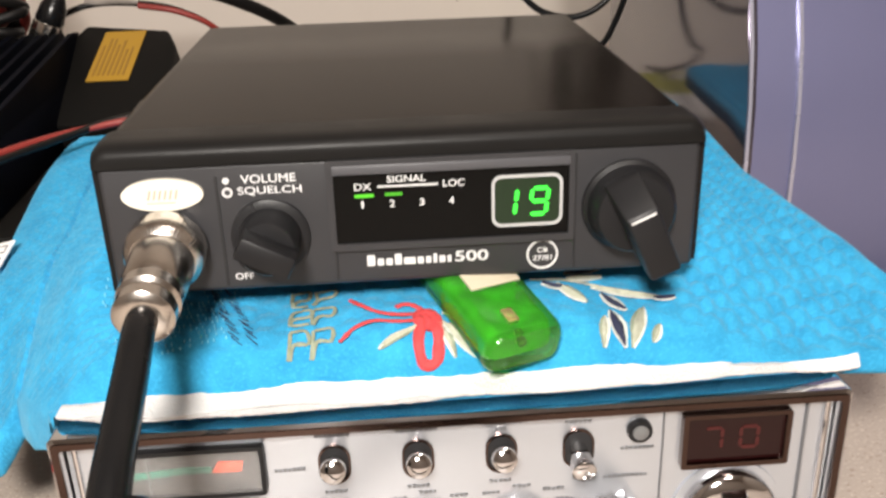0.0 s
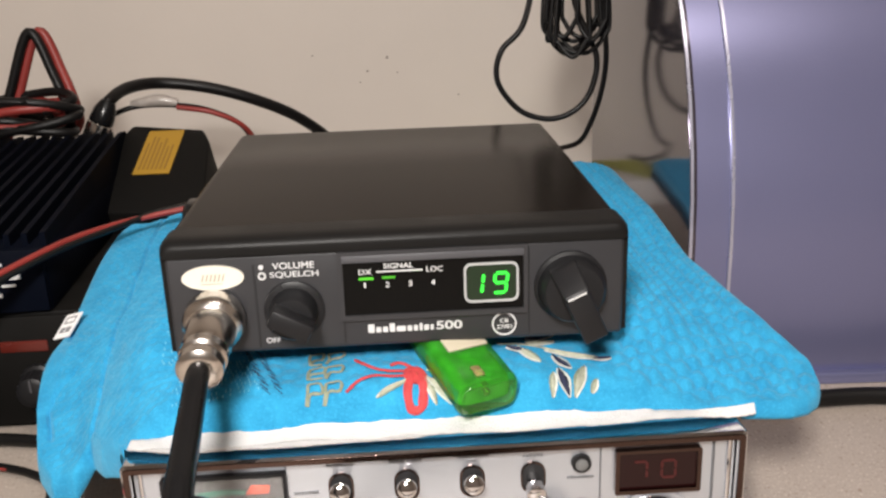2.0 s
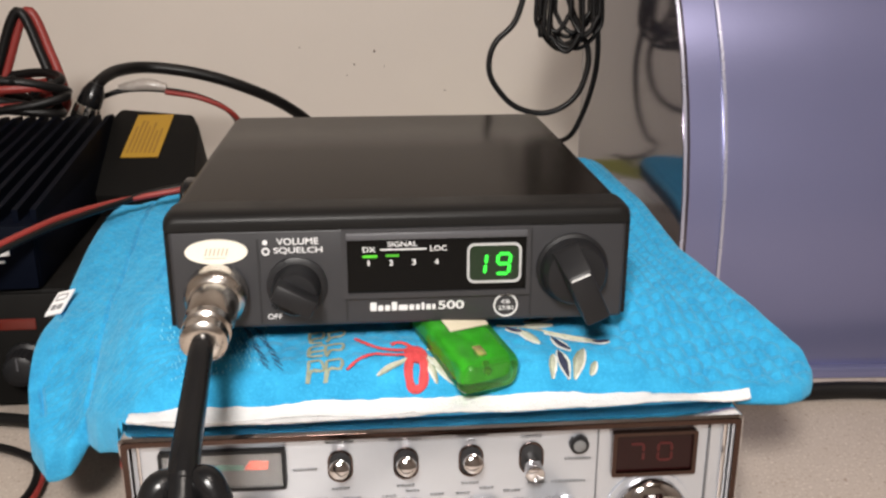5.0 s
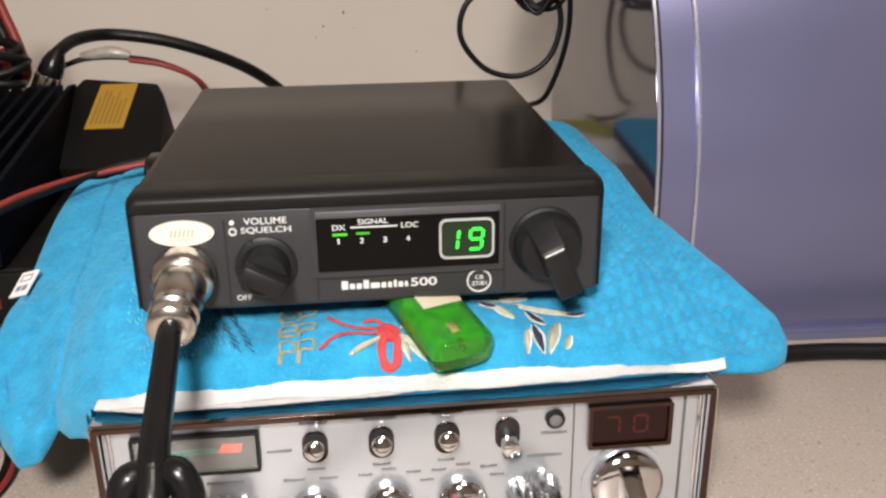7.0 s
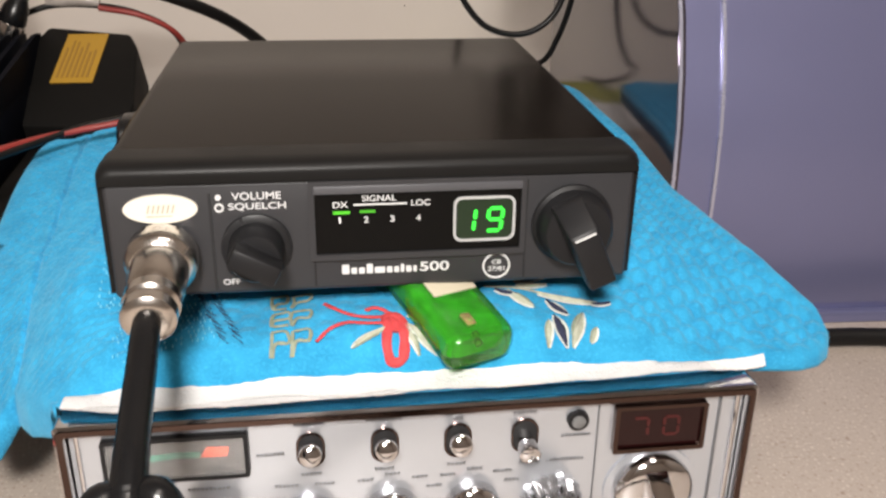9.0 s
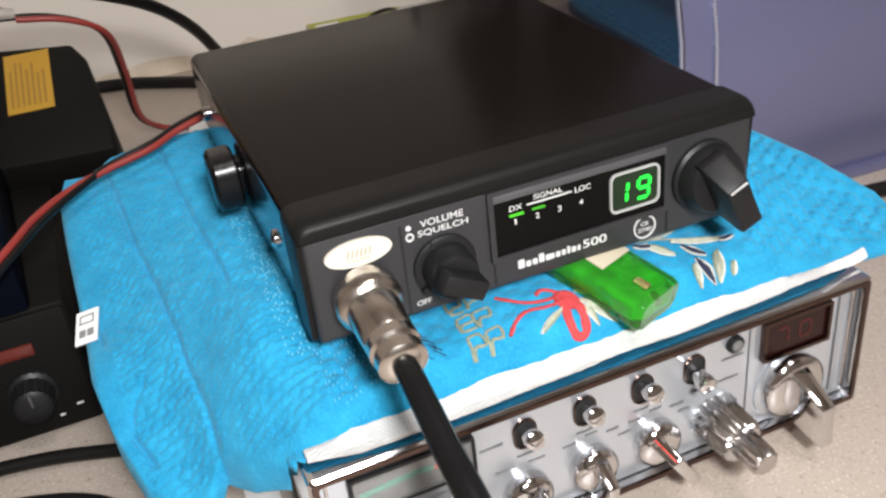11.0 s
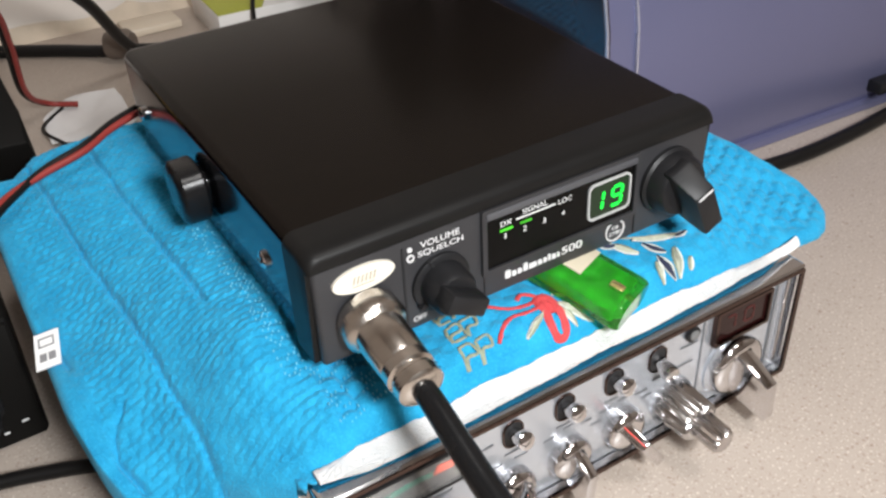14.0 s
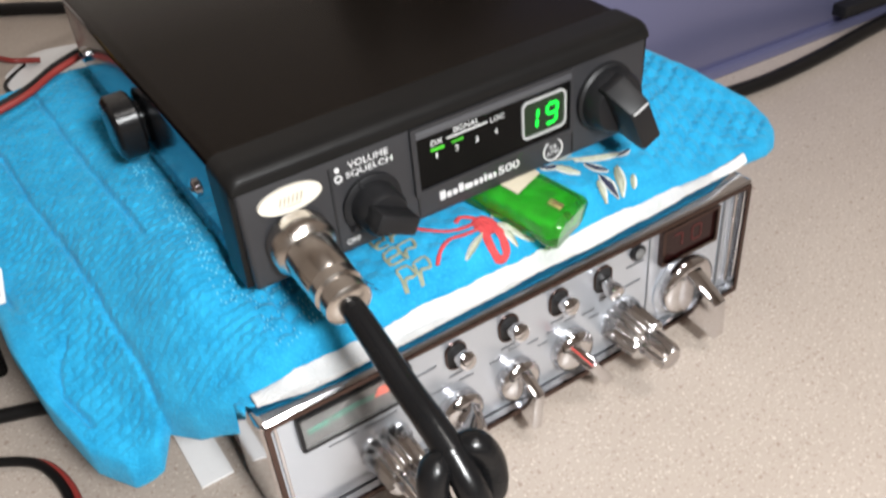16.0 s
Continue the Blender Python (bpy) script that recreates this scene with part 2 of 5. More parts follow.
def smooth_path(points, steps=8):
    pts = [Vector(p) for p in points]
    pts = [2 * pts[0] - pts[1]] + pts + [2 * pts[-1] - pts[-2]]
    out = []
    for a, b, c, d in zip(pts, pts[1:], pts[2:], pts[3:]):
        for k in range(steps):
            t = k / steps
            out.append(0.5 * ((2 * b) + (c - a) * t + (2 * a - 5 * b + 4 * c - d) * t * t + (3 * b - a - 3 * c + d) * t ** 3))
    out.append(pts[-2])
    return out


def tube(points, radius, segments=10, steps=8, bm=None, flat=1.0):
    """A cable along a smooth path; flat squeezes it upright."""
    path = smooth_path(points, steps)
    b = bmesh.new()
    rings = []
    up = Vector((0, 0, 1))
    for i, p in enumerate(path):
        way = (path[min(i + 1, len(path) - 1)] - path[max(i - 1, 0)]).normalized()
        side = way.cross(up)
        side = side.normalized() if side.length > 1e-4 else Vector((1, 0, 0))
        top = side.cross(way)
        r = radius(i / (len(path) - 1)) if callable(radius) else radius
        rings.append([b.verts.new(p + r * (math.cos(w) * side + flat * math.sin(w) * top)) for w in [2 * math.pi * k / segments for k in range(segments)]])
        up = top
    for p, q in zip(rings, rings[1:]):
        for k in range(segments):
            b.faces.new((p[k], p[(k + 1) % segments], q[(k + 1) % segments], q[k]))
    b.faces.new(rings[0][::-1])
    b.faces.new(rings[-1])
    return merge(bm, b)


def plate(outline, y0, y1, bm=None):
    """An outline of (x, z), pushed through from y0 to y1."""
    b = bmesh.new()
    front = [b.verts.new((x, y0, z)) for x, z in outline]
    back = [b.verts.new((x, y1, z)) for x, z in outline]
    n = len(outline)
    b.faces.new(front)
    b.faces.new(back[::-1])
    for k in range(n):
        b.faces.new((front[k], front[(k + 1) % n], back[(k + 1) % n], back[k]))
    return merge(bm, b)


def rounded(x0, x1, z0, z1, r, k=5):
    out = []
    for cx, cz, a in ((x1 - r, z1 - r, 0), (x0 + r, z1 - r, 90), (x0 + r, z0 + r, 180), (x1 - r, z0 + r, 270)):
        out += [(cx + r * math.cos(radians(a + 90 * i / k)), cz + r * math.sin(radians(a + 90 * i / k))) for i in range(k + 1)]
    return out


def ellipse(cx, cz, rx, rz, k=40):
    return [(cx + rx * math.cos(2 * math.pi * i / k), cz + rz * math.sin(2 * math.pi * i / k)) for i in range(k)]


def ring_plate(outer, inner, y0, y1, bm=None):
    """A frame between two outlines of as many corners each."""
    b = bmesh.new()
    n = len(outer)
    rows = [[b.verts.new((x, y, z)) for x, z in o] for o, y in ((outer, y0), (inner, y0), (inner, y1), (outer, y1))]
    for p, q in zip(rows, rows[1:] + rows[:1]):
        for k in range(n):
            b.faces.new((p[k], p[(k + 1) % n], q[(k + 1) % n], q[k]))
    return merge(bm, b)


def lettering(text, x, y, z, width, height, bm=None, bold=0.0):
    """Words upright on a panel that faces -y, fitted into width and height, from x on and about z."""
    data = bpy.data.curves.new("text", "FONT")
    data.body, data.size, data.extrude, data.offset = text, 1.0, 0.0, bold
    ob = bpy.data.objects.new("text", data)
    me = bpy.data.meshes.new_from_object(ob)
    co = np.array([v.co for v in me.vertices])
    lo, hi = co.min(0), co.max(0)
    b = bmesh.new()
    b.from_mesh(me)
    for v in b.verts:
        v.co = Vector((x + (v.co.x - lo[0]) / (hi[0] - lo[0]) * width, y, z + ((v.co.y - lo[1]) / (hi[1] - lo[1]) - 0.5) * height))
    bpy.data.objects.remove(ob)
    bpy.data.meshes.remove(me)
    return merge(bm, b)


def ease(t):
    t = max(0.0, min(1.0, t))
    return t * t * (3 - 2 * t)


def between(x, rows):
    return float(np.interp(x, [r[0] for r in rows], [r[1] for r in rows]))


# ---- the setting ----
single("worktop", box(-1.3, 1.5, -0.75, 0.585, -0.032, 0, 0.004), WORKTOP, "beige speckled laminate worktop", "worktop", kind="structure")
single("wall_back", box(-1.5, 1.7, 0.585, 0.70, -0.9, 2.35), WALL, "off-white painted plaster wall behind the worktop", "wall", kind="structure")
single("wall_left", box(-1.62, -1.5, -2.4, 0.70, -0.9, 2.35), WALL, "off-white painted side wall", "wall", kind="structure")
single("wall_right", box(1.7, 1.82, -2.4, 0.70, -0.9, 2.35), WALL, "off-white painted side wall", "wall", kind="structure")
single("wall_front", box(-1.5, 1.7, -2.52, -2.4, -0.9, 2.35), WALL, "off-white painted wall", "wall", kind="structure")
single("floor", box(-1.5, 1.7, -2.4, 0.70, -1.0, -0.9), BROWN, "dark brown floor", "floor", kind="structure")
single("ceiling", box(-1.5, 1.7, -2.4, 0.70, 2.35, 2.45), WALL, "pale painted ceiling", "ceiling", kind="structure")


def plaster_strip():
    """The ragged strip of bare plaster where wall and worktop meet."""
    b = bmesh.new()
    low, high = [], []
    for k in range(61):
        x = -0.5 + k * 0.012
        h = 0.010 + 0.009 * noise.noise((x * 22, 0.3, 0)) + 0.005 * noise.noise((x * 90, 2, 0))
        low.append(b.verts.new((x, 0.578, 0.0)))
        high.append(b.verts.new((x, 0.583, max(0.006, h))))
    for k in range(60):
        b.faces.new((low[k], low[k + 1], high[k + 1], high[k]))
    return b


single("plaster_seam", plaster_strip(), PLASTER, "ragged bare plaster seam along the foot of the wall", "plaster", kind="structure")


WALL_CHIP = mat("wall_chip", (0.22, 0.18, 0.15), 0.8)
WALL_MARKS = [(-0.004, 0.122, 0.0016), (-0.023, 0.110, 0.0013), (-0.030, 0.100, 0.0008), (0.005, 0.108, 0.0007), (-0.073, 0.126, 0.0008), (0.062, 0.085, 0.0009)]
back_wall = bpy.data.objects["wall_back"]
for mx, mz, ms in WALL_MARKS:
    part("wall_chip", plate([(mx + ms * (0.8 + 0.5 * noise.noise((k * 1.7, mx * 90, 0))) * math.cos(k * 0.785), mz + ms * (0.8 + 0.5 * noise.noise((k * 1.7, mz * 90, 4))) * math.sin(k * 0.785)) for k in range(8)], 0.5842, 0.586), WALL_CHIP, back_wall)


# ---- lower radio ----
LX0, LX1, LF = -0.0912, 0.1098, -0.0205
lower = thing("base_radio", (0.009, 0.09, 0), "wide chrome and silver radio with knobs under a towel", "radio")
part("casing", box(LX0 + 0.002, LX1 - 0.002, -0.014, 0.205, 0.005, 0.0592, 0.002), BROWN, lower, "dark brown metal casing")
for fx in (-0.07, 0.09):
    for fy in (0.01, 0.19):
        part("foot", lathe([(0, 0.007), (0.0055, 0.008)], (fx, fy, 0), (0, 0, 1), 20), RUBBER, lower, "black rubber foot")


def bezel_frame():
    """A chrome frame with a flat polished top that mirrors what lies over it."""
    outer = rounded(LX0, LX1, 0.0065, 0.0603, 0.0016)
    front = rounded(LX0 + 0.0008, LX1 - 0.0008, 0.0073, 0.0595, 0.0016)
    inner = rounded(LX0 + 0.0026, LX1 - 0.0026, 0.0092, 0.0578, 0.0012)
    b = bmesh.new()
    n = len(outer)
    rows = [[b.verts.new((x, y, z)) for x, z in o] for o, y in ((inner, -0.0165), (inner, -0.0226), (front, -0.0236), (outer, -0.0228), (outer, 0.010))]
    for p, q in zip(rows, rows[1:]):
        for k in range(n):
            b.faces.new((p[k], p[(k + 1) % n], q[(k + 1) % n], q[k]))
    return b


part("bezel", bezel_frame(), CHROME, lower, "polished chrome bezel mirroring the towel")
part("bezel_rim", ring_plate(rounded(LX0 + 0.0010, LX1 - 0.0010, 0.0075, 0.0593, 0.0015), rounded(LX0 + 0.0028, LX1 - 0.0028, 0.0094, 0.0576, 0.0012), -0.0239, -0.0230), FRAME_CHROME, lower, "front rim of the chrome frame with a dark brown reflection put into its colour")
PF = -0.0195
panel = part("front_panel", box(LX0 + 0.003, LX1 - 0.003, PF, -0.0145, 0.0100, 0.0585), PANEL, lower, "brushed silver front panel")
part("trim_strip", box(0.0995, 0.1003, PF - 0.0006, PF, 0.0125, 0.0560, 0.0002), LEGEND, panel)
part("trim_strip", box(0.1042, 0.1058, PF - 0.0014, PF, 0.0125, 0.0560, 0.0005), CHROME, panel, "chrome trim strip")
part("trim_strip", box(0.0620, 0.0625, PF - 0.0004, PF, 0.0125, 0.0562, 0.0001), LEGEND, panel)
part("trim_strip", box(-0.0868, -0.0856, PF - 0.0010, PF, 0.0125, 0.0560, 0.0004), CHROME, panel, "chrome trim strip")
# signal meter
meter = part("signal_meter", ring_plate(rounded(-0.0800, -0.0400, 0.0392, 0.0538, 0.001), rounded(-0.0788, -0.0412, 0.0404, 0.0526, 0.0006), PF - 0.0022, PF), KNOB, lower, "recessed signal meter with green and red scale")
part("meter_face", box(-0.0790, -0.0410, PF - 0.0006, PF + 0.0002, 0.0402, 0.0528), GREY_FACE, meter)
part("meter_scale", plate([(-0.077, 0.0468), (-0.060, 0.0482), (-0.0535, 0.0478), (-0.0535, 0.0462), (-0.060, 0.0464), (-0.077, 0.0450)], PF - 0.0010, PF - 0.0004), METER_GREEN, meter)
part("meter_scale", plate([(-0.0535, 0.0462), (-0.0515, 0.0494), (-0.0455, 0.0490), (-0.0460, 0.0462)], PF - 0.0010, PF - 0.0004), METER_RED, meter)
part("meter_needle", box(-0.0692, -0.0689, PF - 0.0014, PF - 0.0010, 0.0408, 0.0515), LEGEND, meter)
part("meter_cover", box(-0.0790, -0.0410, PF - 0.0021, PF - 0.0017, 0.0402, 0.0528), METER_GLASS, meter).visible_shadow = False
# red channel window
window = part("channel_window", ring_plate(rounded(0.0668, 0.0954, 0.0382, 0.0544, 0.0008), rounded(0.0682, 0.0940, 0.0396, 0.0532, 0.0005), PF - 0.0024, PF), FRAME_CHROME, lower, "dark-framed red channel window")
part("window_pane", box(0.0680, 0.0942, PF - 0.0012, PF + 0.0002, 0.0394, 0.0534), RED_WINDOW, window)


def segment_digit(x, z, w, h, t, which, y0, y1, slant=0.0):
    bars = {"a": (0, 1, 1, 1), "g": (0, 0.5, 1, 0.5), "d": (0, 0, 1, 0), "f": (0, 0.5, 0, 1), "b": (1, 0.5, 1, 1), "e": (0, 0, 0, 0.5), "c": (1, 0, 1, 0.5)}
    bm = bmesh.new()
    for s in which:
        ax, az, bx, bz = bars[s]
        p, q = Vector((x + ax * w + slant * az * h, z + az * h)), Vector((x + bx * w + slant * bz * h, z + bz * h))
        d = (q - p).normalized()
        p, q, s2 = p + d * t * 0.6, q - d * t * 0.6, Vector((-d.y, d.x)) * t * 0.5
        o = [p - d * t * 0.4, p + s2, q + s2, q + d * t * 0.4, q - s2, p - s2]
        plate([(c.x, c.y) for c in o], y0, y1, bm)
    return bm


for dx, seg in ((0.0730, "abc"), (0.0825, "abcdef")):
    for s in seg:
        part("red_segment", segment_digit(dx, 0.0435, 0.0045, 0.0062, 0.0009, s, PF - 0.0014, PF - 0.0010), RED_LED, window)


def toggle(x, z, down):
    well = part("toggle_switch", ring_plate(rounded(x - 0.0041, x + 0.0041, z - 0.0058, z + 0.0058, 0.0040), rounded(x - 0.0036, x + 0.0036, z - 0.0053, z + 0.0053, 0.0035), PF - 0.0008, PF), FRAME_CHROME, lower, "chrome bat toggle in a black oval well")
    part("well", plate(rounded(x - 0.0036, x + 0.0036, z - 0.0052, z + 0.0052, 0.0034), PF - 0.0004, PF + 0.0004), GROOVE, well)
    part("bat", lathe([(0, 0.0022), (0.004, 0.0025), (0.0078, 0.0033), (0.0094, 0.0031), (0.0101, 0.0020)], (x, PF + 0.001, z), (0, -1, -0.20 if down else 0.34), 20), CHROME, well, "chrome toggle bat")


for tx, down in ((-0.0227, False), (-0.0014, False), (0.0200, False), (0.0400, True)):
    toggle(tx, 0.0458, down)
led = part("indicator", lathe([(0, 0.0033), (0.0016, 0.0032), (0.0018, 0.0024)], (0.0558, PF, 0.0502), (0, -1, 0), 24), KNOB, lower, "round indicator lens in black ring")
part("lens", lathe([(0, 0.0022), (0.0022, 0.0021), (0.0028, 0.0012)], (0.0558, PF, 0.0502), (0, -1, 0), 20), mat("grey_lens", (0.14, 0.14, 0.14), 0.15), led)
# printed legends that are too small to read
legend = bmesh.new()
for lx, lz, lw in ((-0.0227, 0.0543, 0.009), (-0.0014, 0.0543, 0.011), (0.0200, 0.0531, 0.003), (0.0400, 0.0536, 0.007), (0.0558, 0.0447, 0.009), (-0.0340, 0.0448, 0.008),
                   (-0.0227, 0.0372, 0.006), (-0.0014, 0.0372, 0.006), (0.0200, 0.0372, 0.006), (-0.052, 0.0345, 0.012), (-0.066, 0.0345, 0.010), (-0.030, 0.0335, 0.007), (-0.019, 0.0335, 0.006),
                   (-0.007, 0.0335, 0.005), (0.0010, 0.0352, 0.005), (0.0090, 0.0335, 0.005), (0.0175, 0.0335, 0.005), (0.0255, 0.0350, 0.005), (0.0340, 0.0335, 0.006), (0.0135, 0.0300, 0.005), (0.0370, 0.0300, 0.005),
                   (0.0420, 0.0362, 0.006), (0.0530, 0.0362, 0.012)):
    n = max(3, int(lw / 0.0011))
    for k in range(n):
        w = lw / n
        box(lx - lw / 2 + k * w, lx - lw / 2 + k * w + w * random.uniform(0.55, 0.85), PF - 0.0003, PF, lz - 0.0004, lz + random.uniform(0.0002, 0.0006), bm=legend)
ring_plate(rounded(0.0150, 0.0255, 0.0546, 0.0562, 0.0002), rounded(0.0153, 0.0252, 0.0549, 0.0559, 0.0001), PF - 0.0003, PF, legend)
box(0.0162, 0.0243, PF - 0.0003, PF, 0.0550, 0.0557, bm=legend)
part("printed_legend", legend, LEGEND, panel)


def taper_bar(w0, w1, h0, h1, y0, y1, turn, bevel=0.0007):
    """A flat bar along y, w wide (half) and from h[0] to h[1] high, from y0 to y1."""
    b = bmesh.new()
    rows = [[b.verts.new((sx * w, y, h[sz])) for sx, sz in ((-1, 0), (1, 0), (1, 1), (-1, 1))] for w, h, y in ((w0, h0, y0), (w1, h1, y1))]
    for k in range(4):
        b.faces.new((rows[0][k], rows[0][(k + 1) % 4], rows[1][(k + 1) % 4], rows[1][k]))
    b.faces.new(rows[0][::-1])
    b.faces.new(rows[1])
    bmesh.ops.bevel(b, geom=b.edges[:], offset=bevel, segments=2, affect="EDGES", profile=0.5)
    bmesh.ops.transform(b, matrix=turn, verts=b.verts)
    return b


def lever_knob(x, z, r, reach, angle, name, label, width=0.0045, mark=False, low=0.0140, top=0.0015):
    base = part(name, lathe([(0, r), (0.0034, r), (0.0044, r * 0.96), (0.0056, r * 0.80), (0.0064, r * 0.5), (0.0066, r * 0.2)], (x, PF, z), (0, -1, 0), 48), CHROME, lower, label)
    turn = Matrix.Translation((x, PF, z)) @ Matrix.Rotation(radians(angle), 4, "Y")
    part("grip", taper_bar(width * 0.58, width * 0.45, (-r * 0.95, r * 0.80), (-low, top), -0.0040, -reach, turn), CHROME, base, "flat chrome grip bar")
    if mark:
        part("pointer_line", taper_bar(0.0003, 0.0003, (r * 0.6, r * 0.80 + 0.0003), (top - 0.001, top + 0.0003), -0.0042, -reach + 0.0004, turn, 0.0001), RED_MARK, base, "red pointer line")
    return base


def dual_knob(x, z, label):
    skirt = part("dual_knob", lathe([(0, 0.0098), (0.0015, 0.0098), (0.0030, 0.0088), (0.0150, 0.0082), (0.0160, 0.0070)], (x, PF, z), (0, -1, 0), 72, flutes=18, depth=0.0012), CLEAR_KNOB, lower, label)
    part("inner_knob", lathe([(0.0145, 0.0054), (0.0262, 0.0052), (0.0274, 0.0042)], (x, PF, z), (0, -1, 0), 48, flutes=12, depth=0.0007), CHROME_DULL, skirt, "darker chrome inner knob")


dual_knob(-0.0520, 0.0215, "fluted chrome double knob below the meter")
lever_knob(-0.0238, 0.0218, 0.0084, 0.0150, 42, "lever_knob", "round chrome knob with grip bar")
lever_knob(0.0004, 0.0222, 0.0084, 0.0150, 6, "lever_knob", "round chrome knob with grip bar")
lever_knob(0.0248, 0.0224, 0.0084, 0.0150, -34, "lever_knob", "round chrome knob with red pointer line", mark=True)
dual_knob(0.0492, 0.0218, "fluted chrome double knob")
part("dial_plate", lathe([(0, 0.0150), (0.0008, 0.0148)], (0.0806, PF, 0.0238), (0, -1, 0), 48), PANEL, lower, "pale round dial plate")
lever_knob(0.0808, 0.0240, 0.0126, 0.0200, -4, "channel_knob", "large chrome channel knob with grip bar", 0.0062, low=0.0155, top=0.0020)

# ---- towel ----
FRONT = [(-0.150, 0.062), (-0.146, 0.038), (-0.139, 0.018), (-0.129, 0.007), (-0.118, 0.0045), (-0.111, 0.009), (-0.104, -0.002), (-0.0966, -0.0095), (-0.090, -0.0165), (-0.06, -0.0195), (-0.02, -0.0195), (0.0, -0.0190), (0.03, -0.0185), (0.06, -0.0180), (0.095, -0.0165), (0.110, -0.0120), (0.120, -0.0130), (0.127, -0.0132), (0.133, -0.0112), (0.138, -0.0070), (0.1415, -0.001), (0.144, 0.006), (0.147, 0.018)]
BACK = [(-0.150, 0.165), (-0.145, 0.190), (-0.133, 0.186), (-0.120, 0.198), (-0.09, 0.200), (-0.05, 0.195), (0.0, 0.21), (0.06, 0.27), (0.125, 0.285), (0.140, 0.275), (0.147, 0.25)]
RIGHT = [(-0.03, 0.1495), (0.0, 0.1495), (0.013, 0.1465), (0.028, 0.1385), (0.044, 0.1335), (0.10, 0.1310), (0.29, 0.1330)]
FOLDS = [[(-0.123, 0.195), (-0.1180, 0.112), (-0.1151, 0.085), (-0.1135, 0.060), (-0.1118, 0.035), (-0.1105, 0.010)],
         [(-0.1445, 0.186), (-0.1440, 0.130), (-0.1400, 0.092), (-0.1375, 0.074)], [(-0.098, 0.200), (-0.096, 0.130), (-0.094, 0.085), (-0.0925, 0.055)],
         [(-0.1270, 0.0490), (-0.1325, 0.043), (-0.1345, 0.036), (-0.131, 0.024)]]
ROLL = [(-0.0200, 0.0632), (-0.0150, 0.0638), (-0.0130, 0.0660), (-0.0112, 0.0705), (-0.0085, 0.0740), (-0.004, 0.0762), (0.012, 0.0792), (0.022, 0.0826), (0.032, 0.0865)]


def towel_height(x, y):
    right = max(ease((0.149 - x) / 0.070), 0.62 * ease((y + 0.012) / 0.060) + 0.25 * ease((y - 0.10) / 0.08))
    lift = ease((y + 0.020) / 0.052) * ease((x + 0.150) / 0.068) * right
    side = ease((-0.080 - x) / 0.030)
    base = 0.0632 - 0.0006 * ease((0.118 - x) / 0.05) * ease((x + 0.104) / 0.03) + side * (-0.0015 + 0.0190 * ease((y - 0.070) / 0.105))
    z = base + (0.0865 - base) * lift
    front = ease((x + 0.094) / 0.018) * ease((0.106 - x) / 0.034) * ease((0.036 - y) / 0.004)
    z += (between(y, ROLL) - z) * front
    z -= 0.026 * ease((0.070 - y) / 0.068) * ease((-0.086 - x) / 0.038)
    z += 0.0016 * noise.noise((x * 26, y * 26, 1.5)) * (1 - 0.7 * ease((y - 0.01) / 0.02) * (1 if abs(x) < 0.08 else 0))
    return z


def gap_to_fold(x, y):
    best = 1.0
    for line in FOLDS:
        for (ax, ay), (bx, by) in zip(line, line[1:]):
            dx, dy = bx - ax, by - ay
            t = max(0.0, min(1.0, ((x - ax) * dx + (y - ay) * dy) / (dx * dx + dy * dy)))
            best = min(best, math.hypot(x - ax - t * dx, y - ay - t * dy))
    return best


def towel_relief(x, y):
    """Raised waffle cells, softer and more crumpled over the side that hangs off the radio."""
    plain = ease((0.075 - abs(x - 0.005)) / 0.01) * ease((0.03 - y) / 0.01)
    amount = (1 - 0.70 * plain) * (1 - ease((-0.008 - y) / 0.003) * ease((x + 0.094) / 0.006) * ease((0.124 - x) / 0.006))
    side = ease((-0.070 - x) / 0.012)
    wx, wy = x + 0.0008 * noise.noise((x * 90, y * 90, 8)), y + 0.0006 * noise.noise((x * 80, y * 80, 3))
    k = 2 * math.pi / 0.0056
    bumps = (math.cos(k * wx) + math.cos(k * (0.5 * wx + 0.866 * wy)) + math.cos(k * (-0.5 * wx + 0.866 * wy))) / 3
    cell = (0.0030 + 0.0007 * noise.noise((x * 60, y * 60, 5))) * math.sqrt(max(0.0, (bumps + 0.5) / 1.5)) - 0.0018
    sy = y + 0.0002 * noise.noise((x * 40, y * 40, 2))
    row = math.floor(sy / 0.0029)
    tx, ty = ((x + 0.0017 * (row % 2) + 0.0003 * noise.noise((x * 70, y * 70, 7))) / 0.0044) % 1 - 0.5, (sy / 0.0029) % 1 - 0.5
    tufts = (0.0009 + 0.0003 * noise.noise((x * 55, y * 55, 4))) * (1 - abs(2 * ty) ** 2.5) * (1 - 0.9 * abs(2 * tx) ** 4) + 0.0002 * noise.noise((x * 120, y * 120, 6)) + 0.0003 * noise.noise((x * 520, y * 520, 9))
    relief = cell * (1 - side) + tufts * side
    if x < -0.08:
        relief -= 0.0026 * math.exp(-(gap_to_fold(x + 0.0010 * noise.noise((y * 60, 1, 0)), y) / 0.0009) ** 2)
    relief += 0.0005 * noise.noise((x * 420, y * 420, 0))
    return relief * amount


